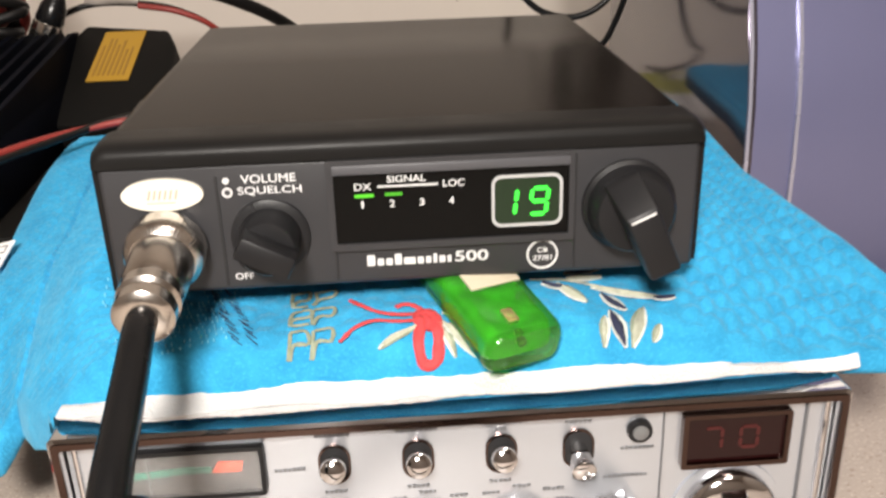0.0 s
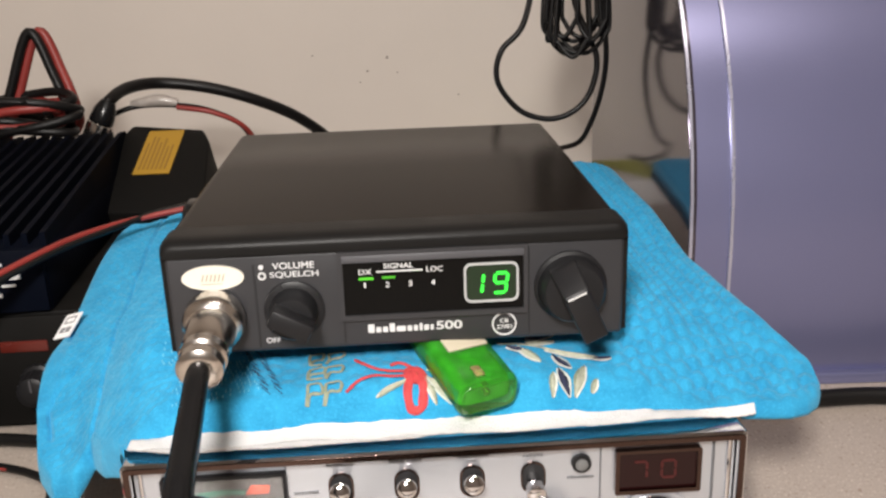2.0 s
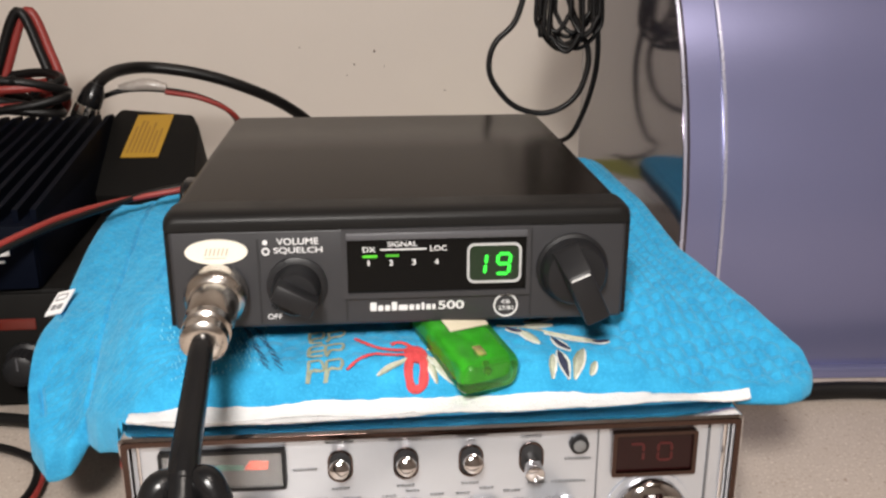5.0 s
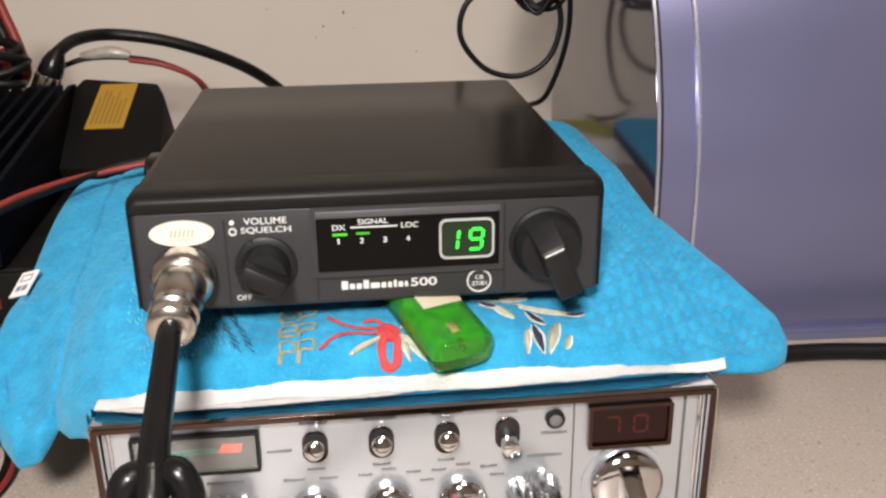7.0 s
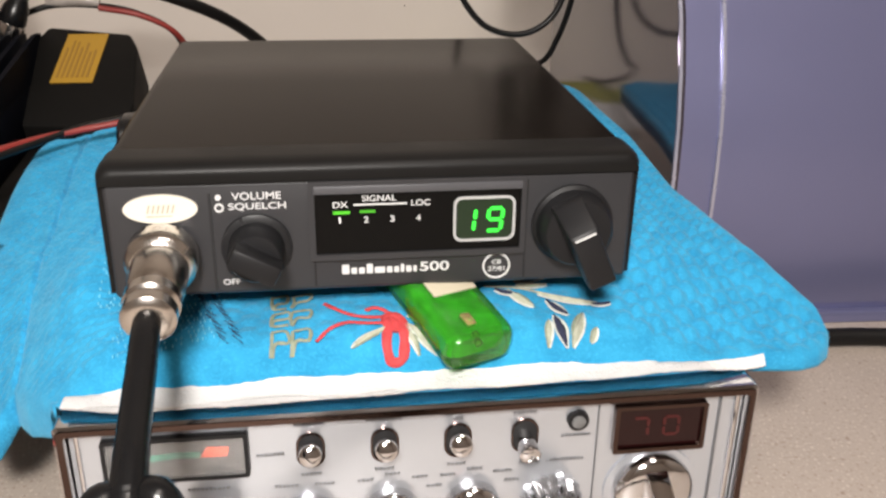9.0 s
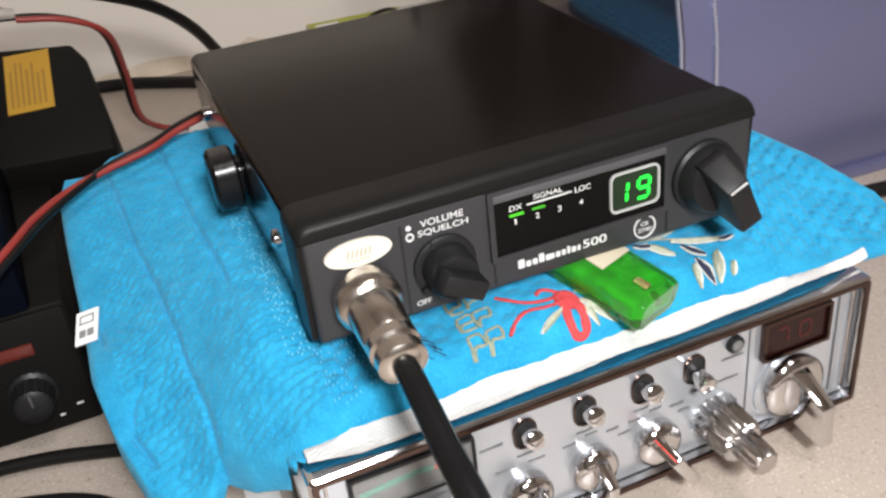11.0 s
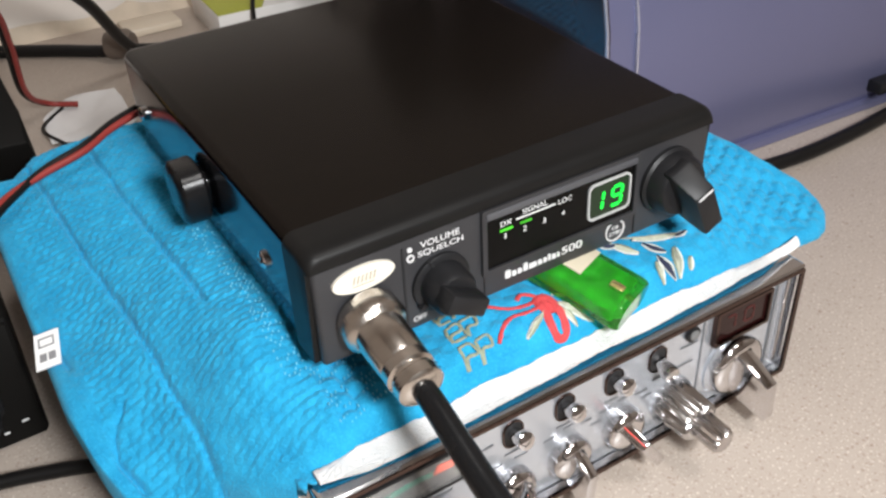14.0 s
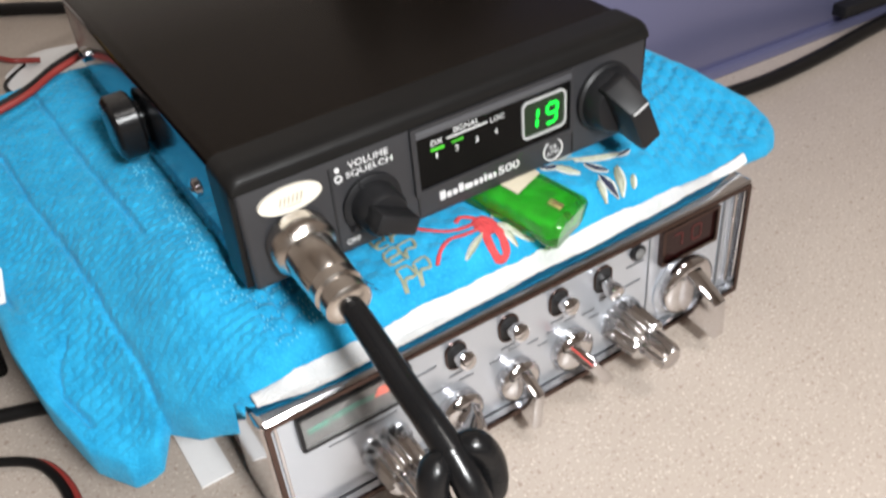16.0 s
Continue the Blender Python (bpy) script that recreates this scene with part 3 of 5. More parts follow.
def towel_mesh():
    nx, ny = 400, 400
    verts, faces = [], []
    for layer in (0, 1):
        for j in range(ny + 1):
            for i in range(nx + 1):
                x = -0.150 + 0.297 * i / nx
                y = between(x, FRONT) + (between(x, BACK) - between(x, FRONT)) * j / ny
                if x < -0.11:
                    x = -0.11 + (x + 0.11) * 0.84
                if x > 0.08:
                    x = 0.08 + (x - 0.08) * (between(y, RIGHT) - 0.08) / 0.067
                z = towel_height(x, y)
                edge = min(i, nx - i, j, ny - j)
                roll = 0.0042 * (1 - math.sqrt(max(0.0, 1 - (1 - min(edge, 5) / 5) ** 2)))
                if layer == 0:
                    z += towel_relief(x, y) * ease(edge / 14) - roll
                    if -0.092 < x < 0.110 and y < 0.20:
                        z = max(z, 0.0628)
                else:
                    z -= (0.0125 if x < 0 else 0.0075) - min(roll, 0.0036)
                    if -0.094 < x < 0.112 and y < 0.21:
                        z = max(z, 0.0606 + 0.0014 * ease((-0.008 - y) / 0.006))
                    z = min(z, towel_height(x, y) - 0.0055 if edge < 5 else z) if not (-0.094 < x < 0.112) else z
                verts.append((x, y, z))
    step = (nx + 1) * (ny + 1)
    for j in range(ny):
        for i in range(nx):
            a = j * (nx + 1) + i
            faces.append((a, a + 1, a + nx + 2, a + nx + 1))
            faces.append((step + a, step + a + nx + 1, step + a + nx + 2, step + a + 1))
    rim = [i for i in range(nx)] + [j * (nx + 1) + nx for j in range(ny)] + [ny * (nx + 1) + i for i in range(nx, 0, -1)] + [j * (nx + 1) for j in range(ny, 0, -1)]
    for a, b in zip(rim, rim[1:] + rim[:1]):
        faces.append((b, a, step + a, step + b))
    me = bpy.data.meshes.new("mesh")
    me.from_pydata(verts, [], faces)
    for p in me.polygons:
        p.use_smooth = True
    return me


towel = tagged(new("towel", towel_mesh()), "thick folded turquoise waffle towel with embroidery, lying over the lower radio", "towel")
towel.data.materials.append(TOWEL)


def on_towel(x, y, lift=0.0006):
    return Vector((x, y, towel_height(x, y) + lift))


HEM_FRONT = [(-0.0890, -0.0195), (-0.075, -0.0225), (-0.050, -0.0225), (-0.020, -0.0218), (0.005, -0.0212), (0.030, -0.0210), (0.060, -0.0205), (0.090, -0.0190), (0.1150, -0.0150)]


def hem(layer):
    """One wavy layer of the white lining that lies flat along the front edge of the towel."""
    b = bmesh.new()
    rows = []
    n = 260
    for k in range(n + 1):
        x = -0.0890 + (0.2040 if layer == 0 else 0.0960) * k / n
        wave = noise.noise((x * 42, layer * 7, 0))
        rag = 0.5 * noise.noise((x * 210, layer * 9, 0)) + 0.3 * noise.noise((x * 520, layer * 5, 2))
        short = 0.0022 * ease((0.004 - x) / 0.004) * ease((x + 0.086) / 0.01)
        y0 = between(x, HEM_FRONT) + (short * (0.8 + 0.9 * wave) if layer == 0 else 0.0006 + 0.0024 * ease((x - 0.002) / 0.01)) + 0.0005 * wave + 0.0003 * rag
        y1 = max(y0 + 0.0030, -0.0136 + 0.0010 * noise.noise((x * 50, 3, 1)) + 0.0006 * rag)
        low = 0.0022 * ease((x - 0.088) / 0.022)
        z0 = 0.0644 - 0.0008 * layer + 0.0004 * wave + 0.0003 * rag - low
        z1 = max(z0 + 0.0003, towel_height(x, y1) + 0.0008 - 0.0008 * layer)
        mid = (y0 + y1) / 2
        zm = max(z0 + 0.0002, towel_height(x, mid) + 0.0007 - 0.0008 * layer) + 0.0003 * rag
        rows.append([b.verts.new(c) for c in ((x, y0, z0 - 0.0005), (x, y0 - 0.0002, z0), (x, mid, zm), (x, y1 - 0.0006, z1), (x, y1, z1 - 0.0004), (x, mid, zm - 0.0007))])
    for p, q in zip(rows, rows[1:]):
        for k in range(6):
            b.faces.new((p[k], p[(k + 1) % 6], q[(k + 1) % 6], q[k]))
    b.faces.new(rows[0])
    b.faces.new(rows[-1][::-1])
    return b


part("lining_hem", hem(0), HEM, towel, "wavy white cotton lining edge")
part("lining_hem", hem(1), LINING, towel, "greyer second layer of the lining")


def stitched(points, width, material, label="", name="stitching", steps=6):
    pts = [on_towel(x, y, 0.0005) for x, y in points]
    part(name, tube(pts, lambda t: width * (1 + 0.35 * noise.noise((t * 14, pts[0].x * 900, 0))), 8, steps, flat=0.45), material, towel, label)


def leaf(x, y, length, width, angle, material, name="stitched_leaf"):
    a = radians(angle)
    b = bmesh.new()
    mid, left, right = [], [], []
    for k in range(9):
        t = k / 8
        w = width * math.sin(math.pi * min(1, t * 0.95 + 0.04)) ** 0.8 * (1 + 0.5 * noise.noise((t * 5, x * 700, y * 700)))
        cx, cy = x + math.cos(a) * length * t, y + math.sin(a) * length * t
        sx, sy = -math.sin(a), math.cos(a)
        mid.append(b.verts.new(on_towel(cx, cy, 0.0014)))
        left.append(b.verts.new(on_towel(cx + sx * w, cy + sy * w, 0.0003)))
        right.append(b.verts.new(on_towel(cx - sx * w, cy - sy * w, 0.0003)))
    for k in range(8):
        b.faces.new((mid[k], mid[k + 1], left[k + 1], left[k]))
        b.faces.new((right[k], right[k + 1], mid[k + 1], mid[k]))
    part(name, b, material, towel)


# embroidery: rows of olive lettering outlines that cannot be read, a red curl shape, leaves
letter_rng = random.Random(9)
for row, (lx0, lx1) in enumerate(((-0.0325, -0.0280), (-0.0266, -0.0215))):
    for ly0, ly1 in ((0.0125, 0.0065), (0.0042, -0.0022), (-0.0045, -0.0112)):
        jit = lambda: letter_rng.uniform(-0.0005, 0.0005)
        mid = (ly0 + ly1) / 2
        outline = [(lx0 + jit(), ly0 + jit()), (lx1 + jit(), ly0 + jit()), (lx1 + jit(), mid + jit()), (lx0 + 0.001 + jit(), mid + jit()), (lx0 + jit(), ly1 + jit()), (lx1 + jit(), ly1 + jit())]
        stitched(outline[:letter_rng.choice((5, 6))], 0.00056, THREAD_OLIVE, name="stitched_letter_bar", steps=4)
        stitched([(lx0 + jit(), ly1 + jit()), (lx0 + jit(), mid + jit()), (lx0 + jit(), ly0 + jit())], 0.00052, THREAD_OLIVE, name="stitched_letter_bar", steps=4)
RED_BODY = [(0.0030, 0.0006), (0.0052, -0.0022), (0.0056, -0.0075), (0.0048, -0.0118), (0.0014, -0.0122), (0.0002, -0.0095), (0.0010, -0.0045), (0.0006, -0.0010), (0.0030, 0.0006)]
stitched(RED_BODY, 0.0015, THREAD_RED, "raised red stitching")
stitched([(0.0026, -0.0010), (0.0034, -0.0040), (0.0030, -0.0066)], 0.0012, THREAD_RED)
for curl in ([(0.0030, -0.0004), (-0.0040, -0.0006), (-0.0095, 0.0008), (-0.0140, 0.0042), (-0.0172, 0.0072)], [(0.0020, -0.0030), (-0.0050, -0.0034), (-0.0110, -0.0028), (-0.0160, -0.0050), (-0.0198, -0.0086)],
             [(0.0034, -0.0004), (-0.0004, 0.0034), (-0.0030, 0.0040), (-0.0050, 0.0026)]):
    stitched(curl, 0.00078, THREAD_RED)


def embroidered_leaf(x, y, length, width, angle, dark):
    """A pale stitched outline with a dark or sandy heart."""
    leaf(x, y, length, width, angle, THREAD_NAVY if dark else THREAD_SAND)
    a = radians(angle)
    for side in (-1, 1):
        pts = []
        for t in (0.0, 0.3, 0.6, 0.85, 1.0):
            w = side * width * math.sin(math.pi * t) ** 0.8
            pts.append((x + math.cos(a) * length * t - math.sin(a) * w, y + math.sin(a) * length * t + math.cos(a) * w))
        stitched(pts, 0.00048, THREAD_PALE if dark or side < 0 else THREAD_OLIVE, name="leaf_outline", steps=3)


for row in ((0.0075, 0.0050, 0.0080, 0.0012, 95, 0), (0.0068, -0.0045, 0.0120, 0.0018, -38, 0), (0.0060, -0.0050, 0.0075, 0.0009, -62, 0), (0.0000, -0.0055, 0.0110, 0.0007, 205, 0), (0.0070, -0.0005, 0.0070, 0.0007, -12, 0),
            (0.0350, 0.0085, 0.0070, 0.0012, -22, 1), (0.0390, 0.0080, 0.0105, 0.0017, -52, 0), (0.0420, 0.0100, 0.0100, 0.0010, 4, 0), (0.0420, 0.0125, 0.0110, 0.0012, 12, 1),
            (0.0480, 0.0060, 0.0170, 0.0013, -16, 0), (0.0500, 0.0030, 0.0085, 0.0016, -52, 1), (0.0640, 0.0010, 0.0060, 0.0008, 4, 1),
            (0.0535, -0.0116, 0.0080, 0.0017, 110, 1), (0.0555, -0.0116, 0.0095, 0.0016, 62, 0), (0.0480, -0.0116, 0.0060, 0.0010, 80, 0), (0.0610, -0.0110, 0.0035, 0.0008, 50, 0)):
    embroidered_leaf(*row)
stitched([(0.032, 0.0110), (0.042, 0.0095), (0.052, 0.0060), (0.066, 0.0020)], 0.0006, THREAD_SAND)

hatch_rng = random.Random(5)
for row in range(2):
    for k in range(13):
        sx, sy = -0.0545 + 0.0042 * row + 0.0007 * k + hatch_rng.uniform(-0.0004, 0.0004), 0.0145 - 0.0017 * k
        stitched([(sx - 0.0014, sy + 0.0014), (sx, sy), (sx + 0.0016, sy - 0.0014)], 0.00018, THREAD_NAVY, name="dark_stitch", steps=3)
tuft_rng = random.Random(12)
tufts = bmesh.new()
for i in range(24):
    for j in range(12):
        px, py = -0.0770 + 0.0014 * i + 0.0007 * (j % 2) + tuft_rng.uniform(-0.0003, 0.0003), -0.0105 + 0.0019 * j + 0.0003 * i
        if tuft_rng.random() < 0.62 * ease((-0.045 - px) / 0.008):
            c = on_towel(px, py, 0.0004)
            box(c.x - 0.00016, c.x + 0.00016, c.y - 0.00034, c.y + 0.00034, c.z - 0.0006, c.z + 0.0002, bm=tufts)
for j in range(70):
    for i in range(4):
        c = on_towel(-0.0835 + 0.0018 * i + 0.0009 * (j % 2), 0.0100 + 0.0012 * j, 0.0005)
        if tuft_rng.random() < 0.45:
            box(c.x - 0.00022, c.x + 0.00022, c.y - 0.00018, c.y + 0.00018, c.z - 0.0006, c.z + 0.0006, bm=tufts)
part("thread_lattice", tufts, PALE_TUFT, towel, "lattice of pale thread tufts")

side_way = Vector((0.86, -0.40, 0.30)).normalized()
up_way = (Vector((0.10, 0.90, 0.42)) - side_way * side_way.dot(Vector((0.10, 0.90, 0.42)))).normalized()
tag_turn = Matrix((side_way, up_way, side_way.cross(up_way))).transposed().to_4x4()
tag_turn.translation = (-0.1412, 0.0850, 0.0662)
tag = part("care_tag", box(-0.0046, 0.0046, -0.0066, 0.0066, -0.0003, 0.0003, turn=tag_turn), TAG, towel, "white woven care tag")
for tx0, tx1, ty0, ty1 in ((-0.0030, 0.0030, 0.0042, 0.0047), (-0.0030, 0.0030, 0.0012, 0.0017), (-0.0030, -0.0025, 0.0012, 0.0047), (0.0025, 0.0030, 0.0012, 0.0047), (-0.0028, -0.0002, -0.0040, -0.0012), (0.0006, 0.0032, -0.0040, -0.0012)):
    part("tag_bar", box(tx0, tx1, ty0, ty1, 0.0003, 0.0005, turn=tag_turn), LABEL_GREY, tag)

# ---- upper radio ----
RX0, RX1, RT, RB = -0.0765, 0.0745, 0.1258, 0.0868
radio = thing("compact_radio", (0, 0.08, RB), "compact matt black radio with green channel display, resting on the towel", "radio")


def lid_shell(rows_of, grow=0.0, foot=0.100):
    """A folded hood over the set: flat top with rounded shoulders, through rows of (y, drop, inset)."""
    b = bmesh.new()
    x0, x1, top = RX0 - grow, RX1 + grow, RT + grow
    section = [(x0, foot)] + [(x0 + 0.004 - 0.004 * math.cos(radians(a)), top - 0.004 + 0.004 * math.sin(radians(a))) for a in range(0, 91, 15)]
    section += [(x1 - 0.004 + 0.004 * math.sin(radians(a)), top - 0.004 + 0.004 * math.cos(radians(a))) for a in range(0, 91, 15)] + [(x1, foot)]
    rows = []
    for y, drop, inset in rows_of:
        rows.append([b.verts.new((x + (inset if x < 0 else -inset), y, max(z - drop, 0.1206 if y < 0.002 else 0.0) if z > 0.11 else (0.1204 if y < 0.002 else z))) for x, z in section])
    n = len(section)
    for p, q in zip(rows, rows[1:]):
        for k in range(n - 1):
            b.faces.new((p[k], p[k + 1], q[k + 1], q[k]))
        b.faces.new((p[0], q[0], q[-1], p[-1]))
    b.faces.new(rows[-1])
    b.faces.new(rows[0][::-1])
    return b


cover = part("top_cover", lid_shell(((0.0120, 0.0, 0.0), (0.05, -0.0009, 0.0), (0.09, -0.0018, 0.0), (0.168, -0.0032, 0.0), (0.1720, -0.0022, 0.0006))), COVER, radio, "satin black steel lid with rounded shoulders, its sides set bluer and glossier for the towel's reflection")
# same paint all round; a blue-tinted metal on the sides stands in for grazing reflection
cover.data.materials.append(STEEL_SIDE)
for p in cover.data.polygons:
    if abs(p.normal.x) > 0.8:
        p.material_index = 1
part("front_collar", lid_shell(((-0.0008, 0.0050, 0.0016), (-0.0009, 0.0032, 0.0013), (-0.0004, 0.0018, 0.0009), (0.0010, 0.0008, 0.0005), (0.0030, 0.0002, 0.0001), (0.006, 0.0, 0.0), (0.0142, 0.0, 0.0), (0.0148, 0.0006, 0.0006)), 0.0006, RB + 0.0005), COLLAR, radio, "dark moulded plastic collar round the front edge")
part("chassis", box(RX0 + 0.0012, RX1 - 0.0012, 0.006, 0.170, RB, 0.1002, 0.0015), STEEL_SIDE, radio, "dark glossy steel underside")
part("back_panel", box(RX0 + 0.003, RX1 - 0.003, 0.1700, 0.1735, RB + 0.002, RT - 0.006, 0.001), BROWN, radio)
face = part("front_panel", box(RX0 + 0.0012, RX1 - 0.0012, -0.0002, 0.0075, RB, 0.1210, 0.0016, 3), BEZEL, radio, "dark grey moulded front panel")
part("front_bezel_edge", box(RX0 + 0.0010, RX1 - 0.0010, 0.0004, 0.006, 0.1200, 0.1232, 0.0008), BEZEL, radio)
FY = -0.0002
# display window with its lip
part("window_surround", ring_plate(rounded(-0.0205, 0.0412, 0.0966, 0.1203, 0.0006), rounded(-0.0188, 0.0398, 0.0984, 0.1166, 0.0004), FY - 0.0014, FY), BEZEL, face)
part("display_window", plate(rounded(-0.0189, 0.0399, 0.0983, 0.1168, 0.0004), FY - 0.0006, FY + 0.0004), WINDOW, face, "black glossy display window")
part("window_lip", box(-0.0190, 0.0400, FY - 0.0018, FY, 0.1166, 0.1190, 0.0004), LIP, face, "grey sloping lip above the window")
part("display_frame", ring_plate(rounded(0.0203, 0.0382, 0.1009, 0.1145, 0.0024), rounded(0.0210, 0.0375, 0.1016, 0.1138, 0.0019), FY - 0.0012, FY - 0.0005), FRAME_PRINT, face, "white rounded display frame")
part("display_filter", plate(rounded(0.0212, 0.0373, 0.1018, 0.1136, 0.0018), FY - 0.0009, FY - 0.0005), GREEN_DIM, face, "dark green display filter")
for dx, seg in ((0.0219, "bc"), (0.0298, "abcdfg")):
    for s in seg:
        part("green_segment", segment_digit(dx, 0.1040, 0.0041, 0.0068, 0.0010, s, FY - 0.0012, FY - 0.0008, 0.12), GREEN_LED, face)
part("signal_bar", plate(rounded(-0.0138, -0.0090, 0.1105, 0.1113, 0.0003), FY - 0.0010, FY - 0.0005), GREEN_BAR, face, "lit green signal bar")
part("signal_bar", plate(rounded(-0.0063, -0.0019, 0.1107, 0.1114, 0.0003), FY - 0.0010, FY - 0.0005), GREEN_FAINT, face, "faintly lit green signal bar")
TY = FY - 0.0010
part("printed_word", lettering("DX", -0.0137, TY, 0.1133, 0.0042, 0.0018, bold=0.01), PRINT, face)
part("printed_word", lettering("SIGNAL", -0.0056, TY, 0.1150, 0.0096, 0.0018, bold=0.01), PRINT, face)
part("printed_word", lettering("LOC", 0.0082, TY, 0.1133, 0.0054, 0.0018, bold=0.01), PRINT, face)
part("printed_line", box(-0.0080, 0.0070, TY - 0.0002, TY + 0.0002, 0.1130, 0.1134), PRINT, face)
for k, c in enumerate("1234"):
    part("printed_number", lettering(c, -0.0120 + 0.0074 * k - (0.0002 if c == "1" else 0.0006), TY, 0.1087, 0.0006 if c == "1" else 0.0013, 0.0019, bold=0.015), PRINT, face)
TY = FY - 0.0002
part("printed_word", lettering("VOLUME", -0.0412, TY, 0.1165, 0.0134, 0.0022, bold=0.012), PRINT, face)
part("printed_word", lettering("SQUELCH", -0.0422, TY, 0.1134, 0.0156, 0.0023, bold=0.012), PRINT, face)
part("printed_word", lettering("OFF", -0.0452, TY, 0.0909, 0.0047, 0.0018, bold=0.01), PRINT, face)
part("printed_word", lettering("500", 0.0108, TY, 0.0932, 0.0086, 0.0030, bold=0.02), PRINT, face)
part("printed_dot", plate(ellipse(-0.0448, 0.1163, 0.0008, 0.0008, 16), TY - 0.0002, TY + 0.0002), PRINT, face)
part("printed_ring", ring_plate(ellipse(-0.0447, 0.1133, 0.0013, 0.0013, 20), ellipse(-0.0447, 0.1133, 0.0008, 0.0008, 20), TY - 0.0002, TY + 0.0002), PRINT, face)
part("printed_ring", ring_plate(ellipse(0.0334, 0.0925, 0.0041, 0.0041), ellipse(0.0334, 0.0925, 0.0036, 0.0036), TY - 0.0002, TY + 0.0002), PRINT, face)
part("printed_word", lettering("CB", 0.0320, TY, 0.0937, 0.0028, 0.0014, bold=0.02), PRINT, face)
part("printed_word", lettering("27/81", 0.0309, TY, 0.0915, 0.0050, 0.0015, bold=0.02), PRINT, face)
# the maker's model word as plain letter-sized blocks
x = -0.0119
for w, tall in ((0.0025, 1), (0.0021, 0), (0.0021, 0), (0.0022, 1), (0.0034, 0), (0.0020, 0), (0.0018, 0), (0.0014, 0.6), (0.0020, 0), (0.0014, 0)):
    part("letter_block", plate(rounded(x + 0.0002, x + w - 0.0002, 0.0918, 0.0936 + 0.0011 * tall, 0.0003, 2), TY - 0.0002, TY + 0.0002), PRINT, face)
    x += w + 0.00012
part("panel_groove", box(-0.0476, -0.0469, FY - 0.0003, FY + 0.0006, 0.0885, 0.1175), GROOVE, face)
part("panel_groove", box(-0.0196, -0.0190, FY - 0.0003, FY + 0.0006, 0.0885, 0.0966), GROOVE, face)
part("panel_groove", box(0.0415, 0.0420, FY - 0.0003, FY + 0.0006, 0.0885, 0.1190), GROOVE, face)
badge = part("oval_badge", plate(ellipse(-0.0602, 0.1137, 0.0099, 0.0041), FY - 0.0010, FY), BADGE, face, "cream oval badge")
part("badge_mark", box(-0.0640, -0.0572, FY - 0.0012, FY - 0.0009, 0.1116, 0.1119), BADGE_MARK, badge)
for k in range(6):
    part("badge_mark", plate([(-0.0640 + 0.0013 * k, 0.1126), (-0.0634 + 0.0013 * k, 0.1126), (-0.0627 + 0.0013 * k, 0.1150), (-0.0633 + 0.0013 * k, 0.1150)], FY - 0.0012, FY - 0.0009), BADGE_MARK, badge)

# knobs
knob = part("volume_knob", lathe([(0, 0.0098), (0.0012, 0.0098), (0.0016, 0.0090), (0.0018, 0.0078), (0.0085, 0.0074), (0.0098, 0.0066), (0.0100, 0.0040)], (-0.0352, FY, 0.1015), (0, -1, 0), 48), KNOB, radio, "black volume knob with grip bar")
turn = Matrix.Translation((-0.0352, 0, 0.1015)) @ Matrix.Rotation(radians(28), 4, "Y")
part("grip", box(-0.0070, 0.0070, -0.0165, -0.0080, -0.0031, 0.0031, 0.0010, turn=turn), KNOB, knob)
part("ring_notch", box(-0.0004, 0.0004, -0.0022, -0.0006, 0.0078, 0.0099, turn=Matrix.Translation((-0.0352, FY, 0.1015)) @ Matrix.Rotation(radians(-24), 4, "Y")), GROOVE, knob)
part("outer_ring_tab", box(-0.0105, -0.0080, -0.0030, -0.0002, -0.0012, 0.0012, 0.0006, turn=Matrix.Translation((-0.0352, 0, 0.1015)) @ Matrix.Rotation(radians(-40), 4, "Y")), KNOB, knob)
knob = part("channel_knob", lathe([(0, 0.0120), (0.0014, 0.0120), (0.0022, 0.0110), (0.0070, 0.0104), (0.0084, 0.0094), (0.0088, 0.0050)], (0.0553, FY, 0.1050), (0, -1, 0), 56), KNOB, radio, "large black channel knob with long grip bar")
turn = Matrix.Translation((0.0553, FY, 0.1050)) @ Matrix.Rotation(radians(-24), 4, "Y")


def wedge_grip():
    """A bar that stands proud from the middle down and slopes back to the rim above."""
    b = bmesh.new()
    side = [(-0.0138, -0.0165), (-0.0130, -0.0190), (0.0040, -0.0190), (0.0105, -0.0095), (0.0105, -0.0060), (-0.0112, -0.0060)]
    rows = [[b.verts.new((sx * (0.0040 if z < 0.005 else 0.0046), y, z)) for z, y in side] for sx in (-1, 1)]
    b.faces.new(rows[0])
    b.faces.new(rows[1][::-1])
    for k in range(6):
        b.faces.new((rows[0][k], rows[0][(k + 1) % 6], rows[1][(k + 1) % 6], rows[1][k]))
    bmesh.ops.bevel(b, geom=b.edges[:], offset=0.0009, segments=2, affect="EDGES", profile=0.5)
    bmesh.ops.transform(b, matrix=turn, verts=b.verts)
    return b


part("grip", wedge_grip(), KNOB, knob)
part("pointer_mark", box(-0.0031, 0.0031, -0.0193, -0.0186, 0.0030, 0.0035, turn=turn), PRINT, knob, "pale pointer mark")

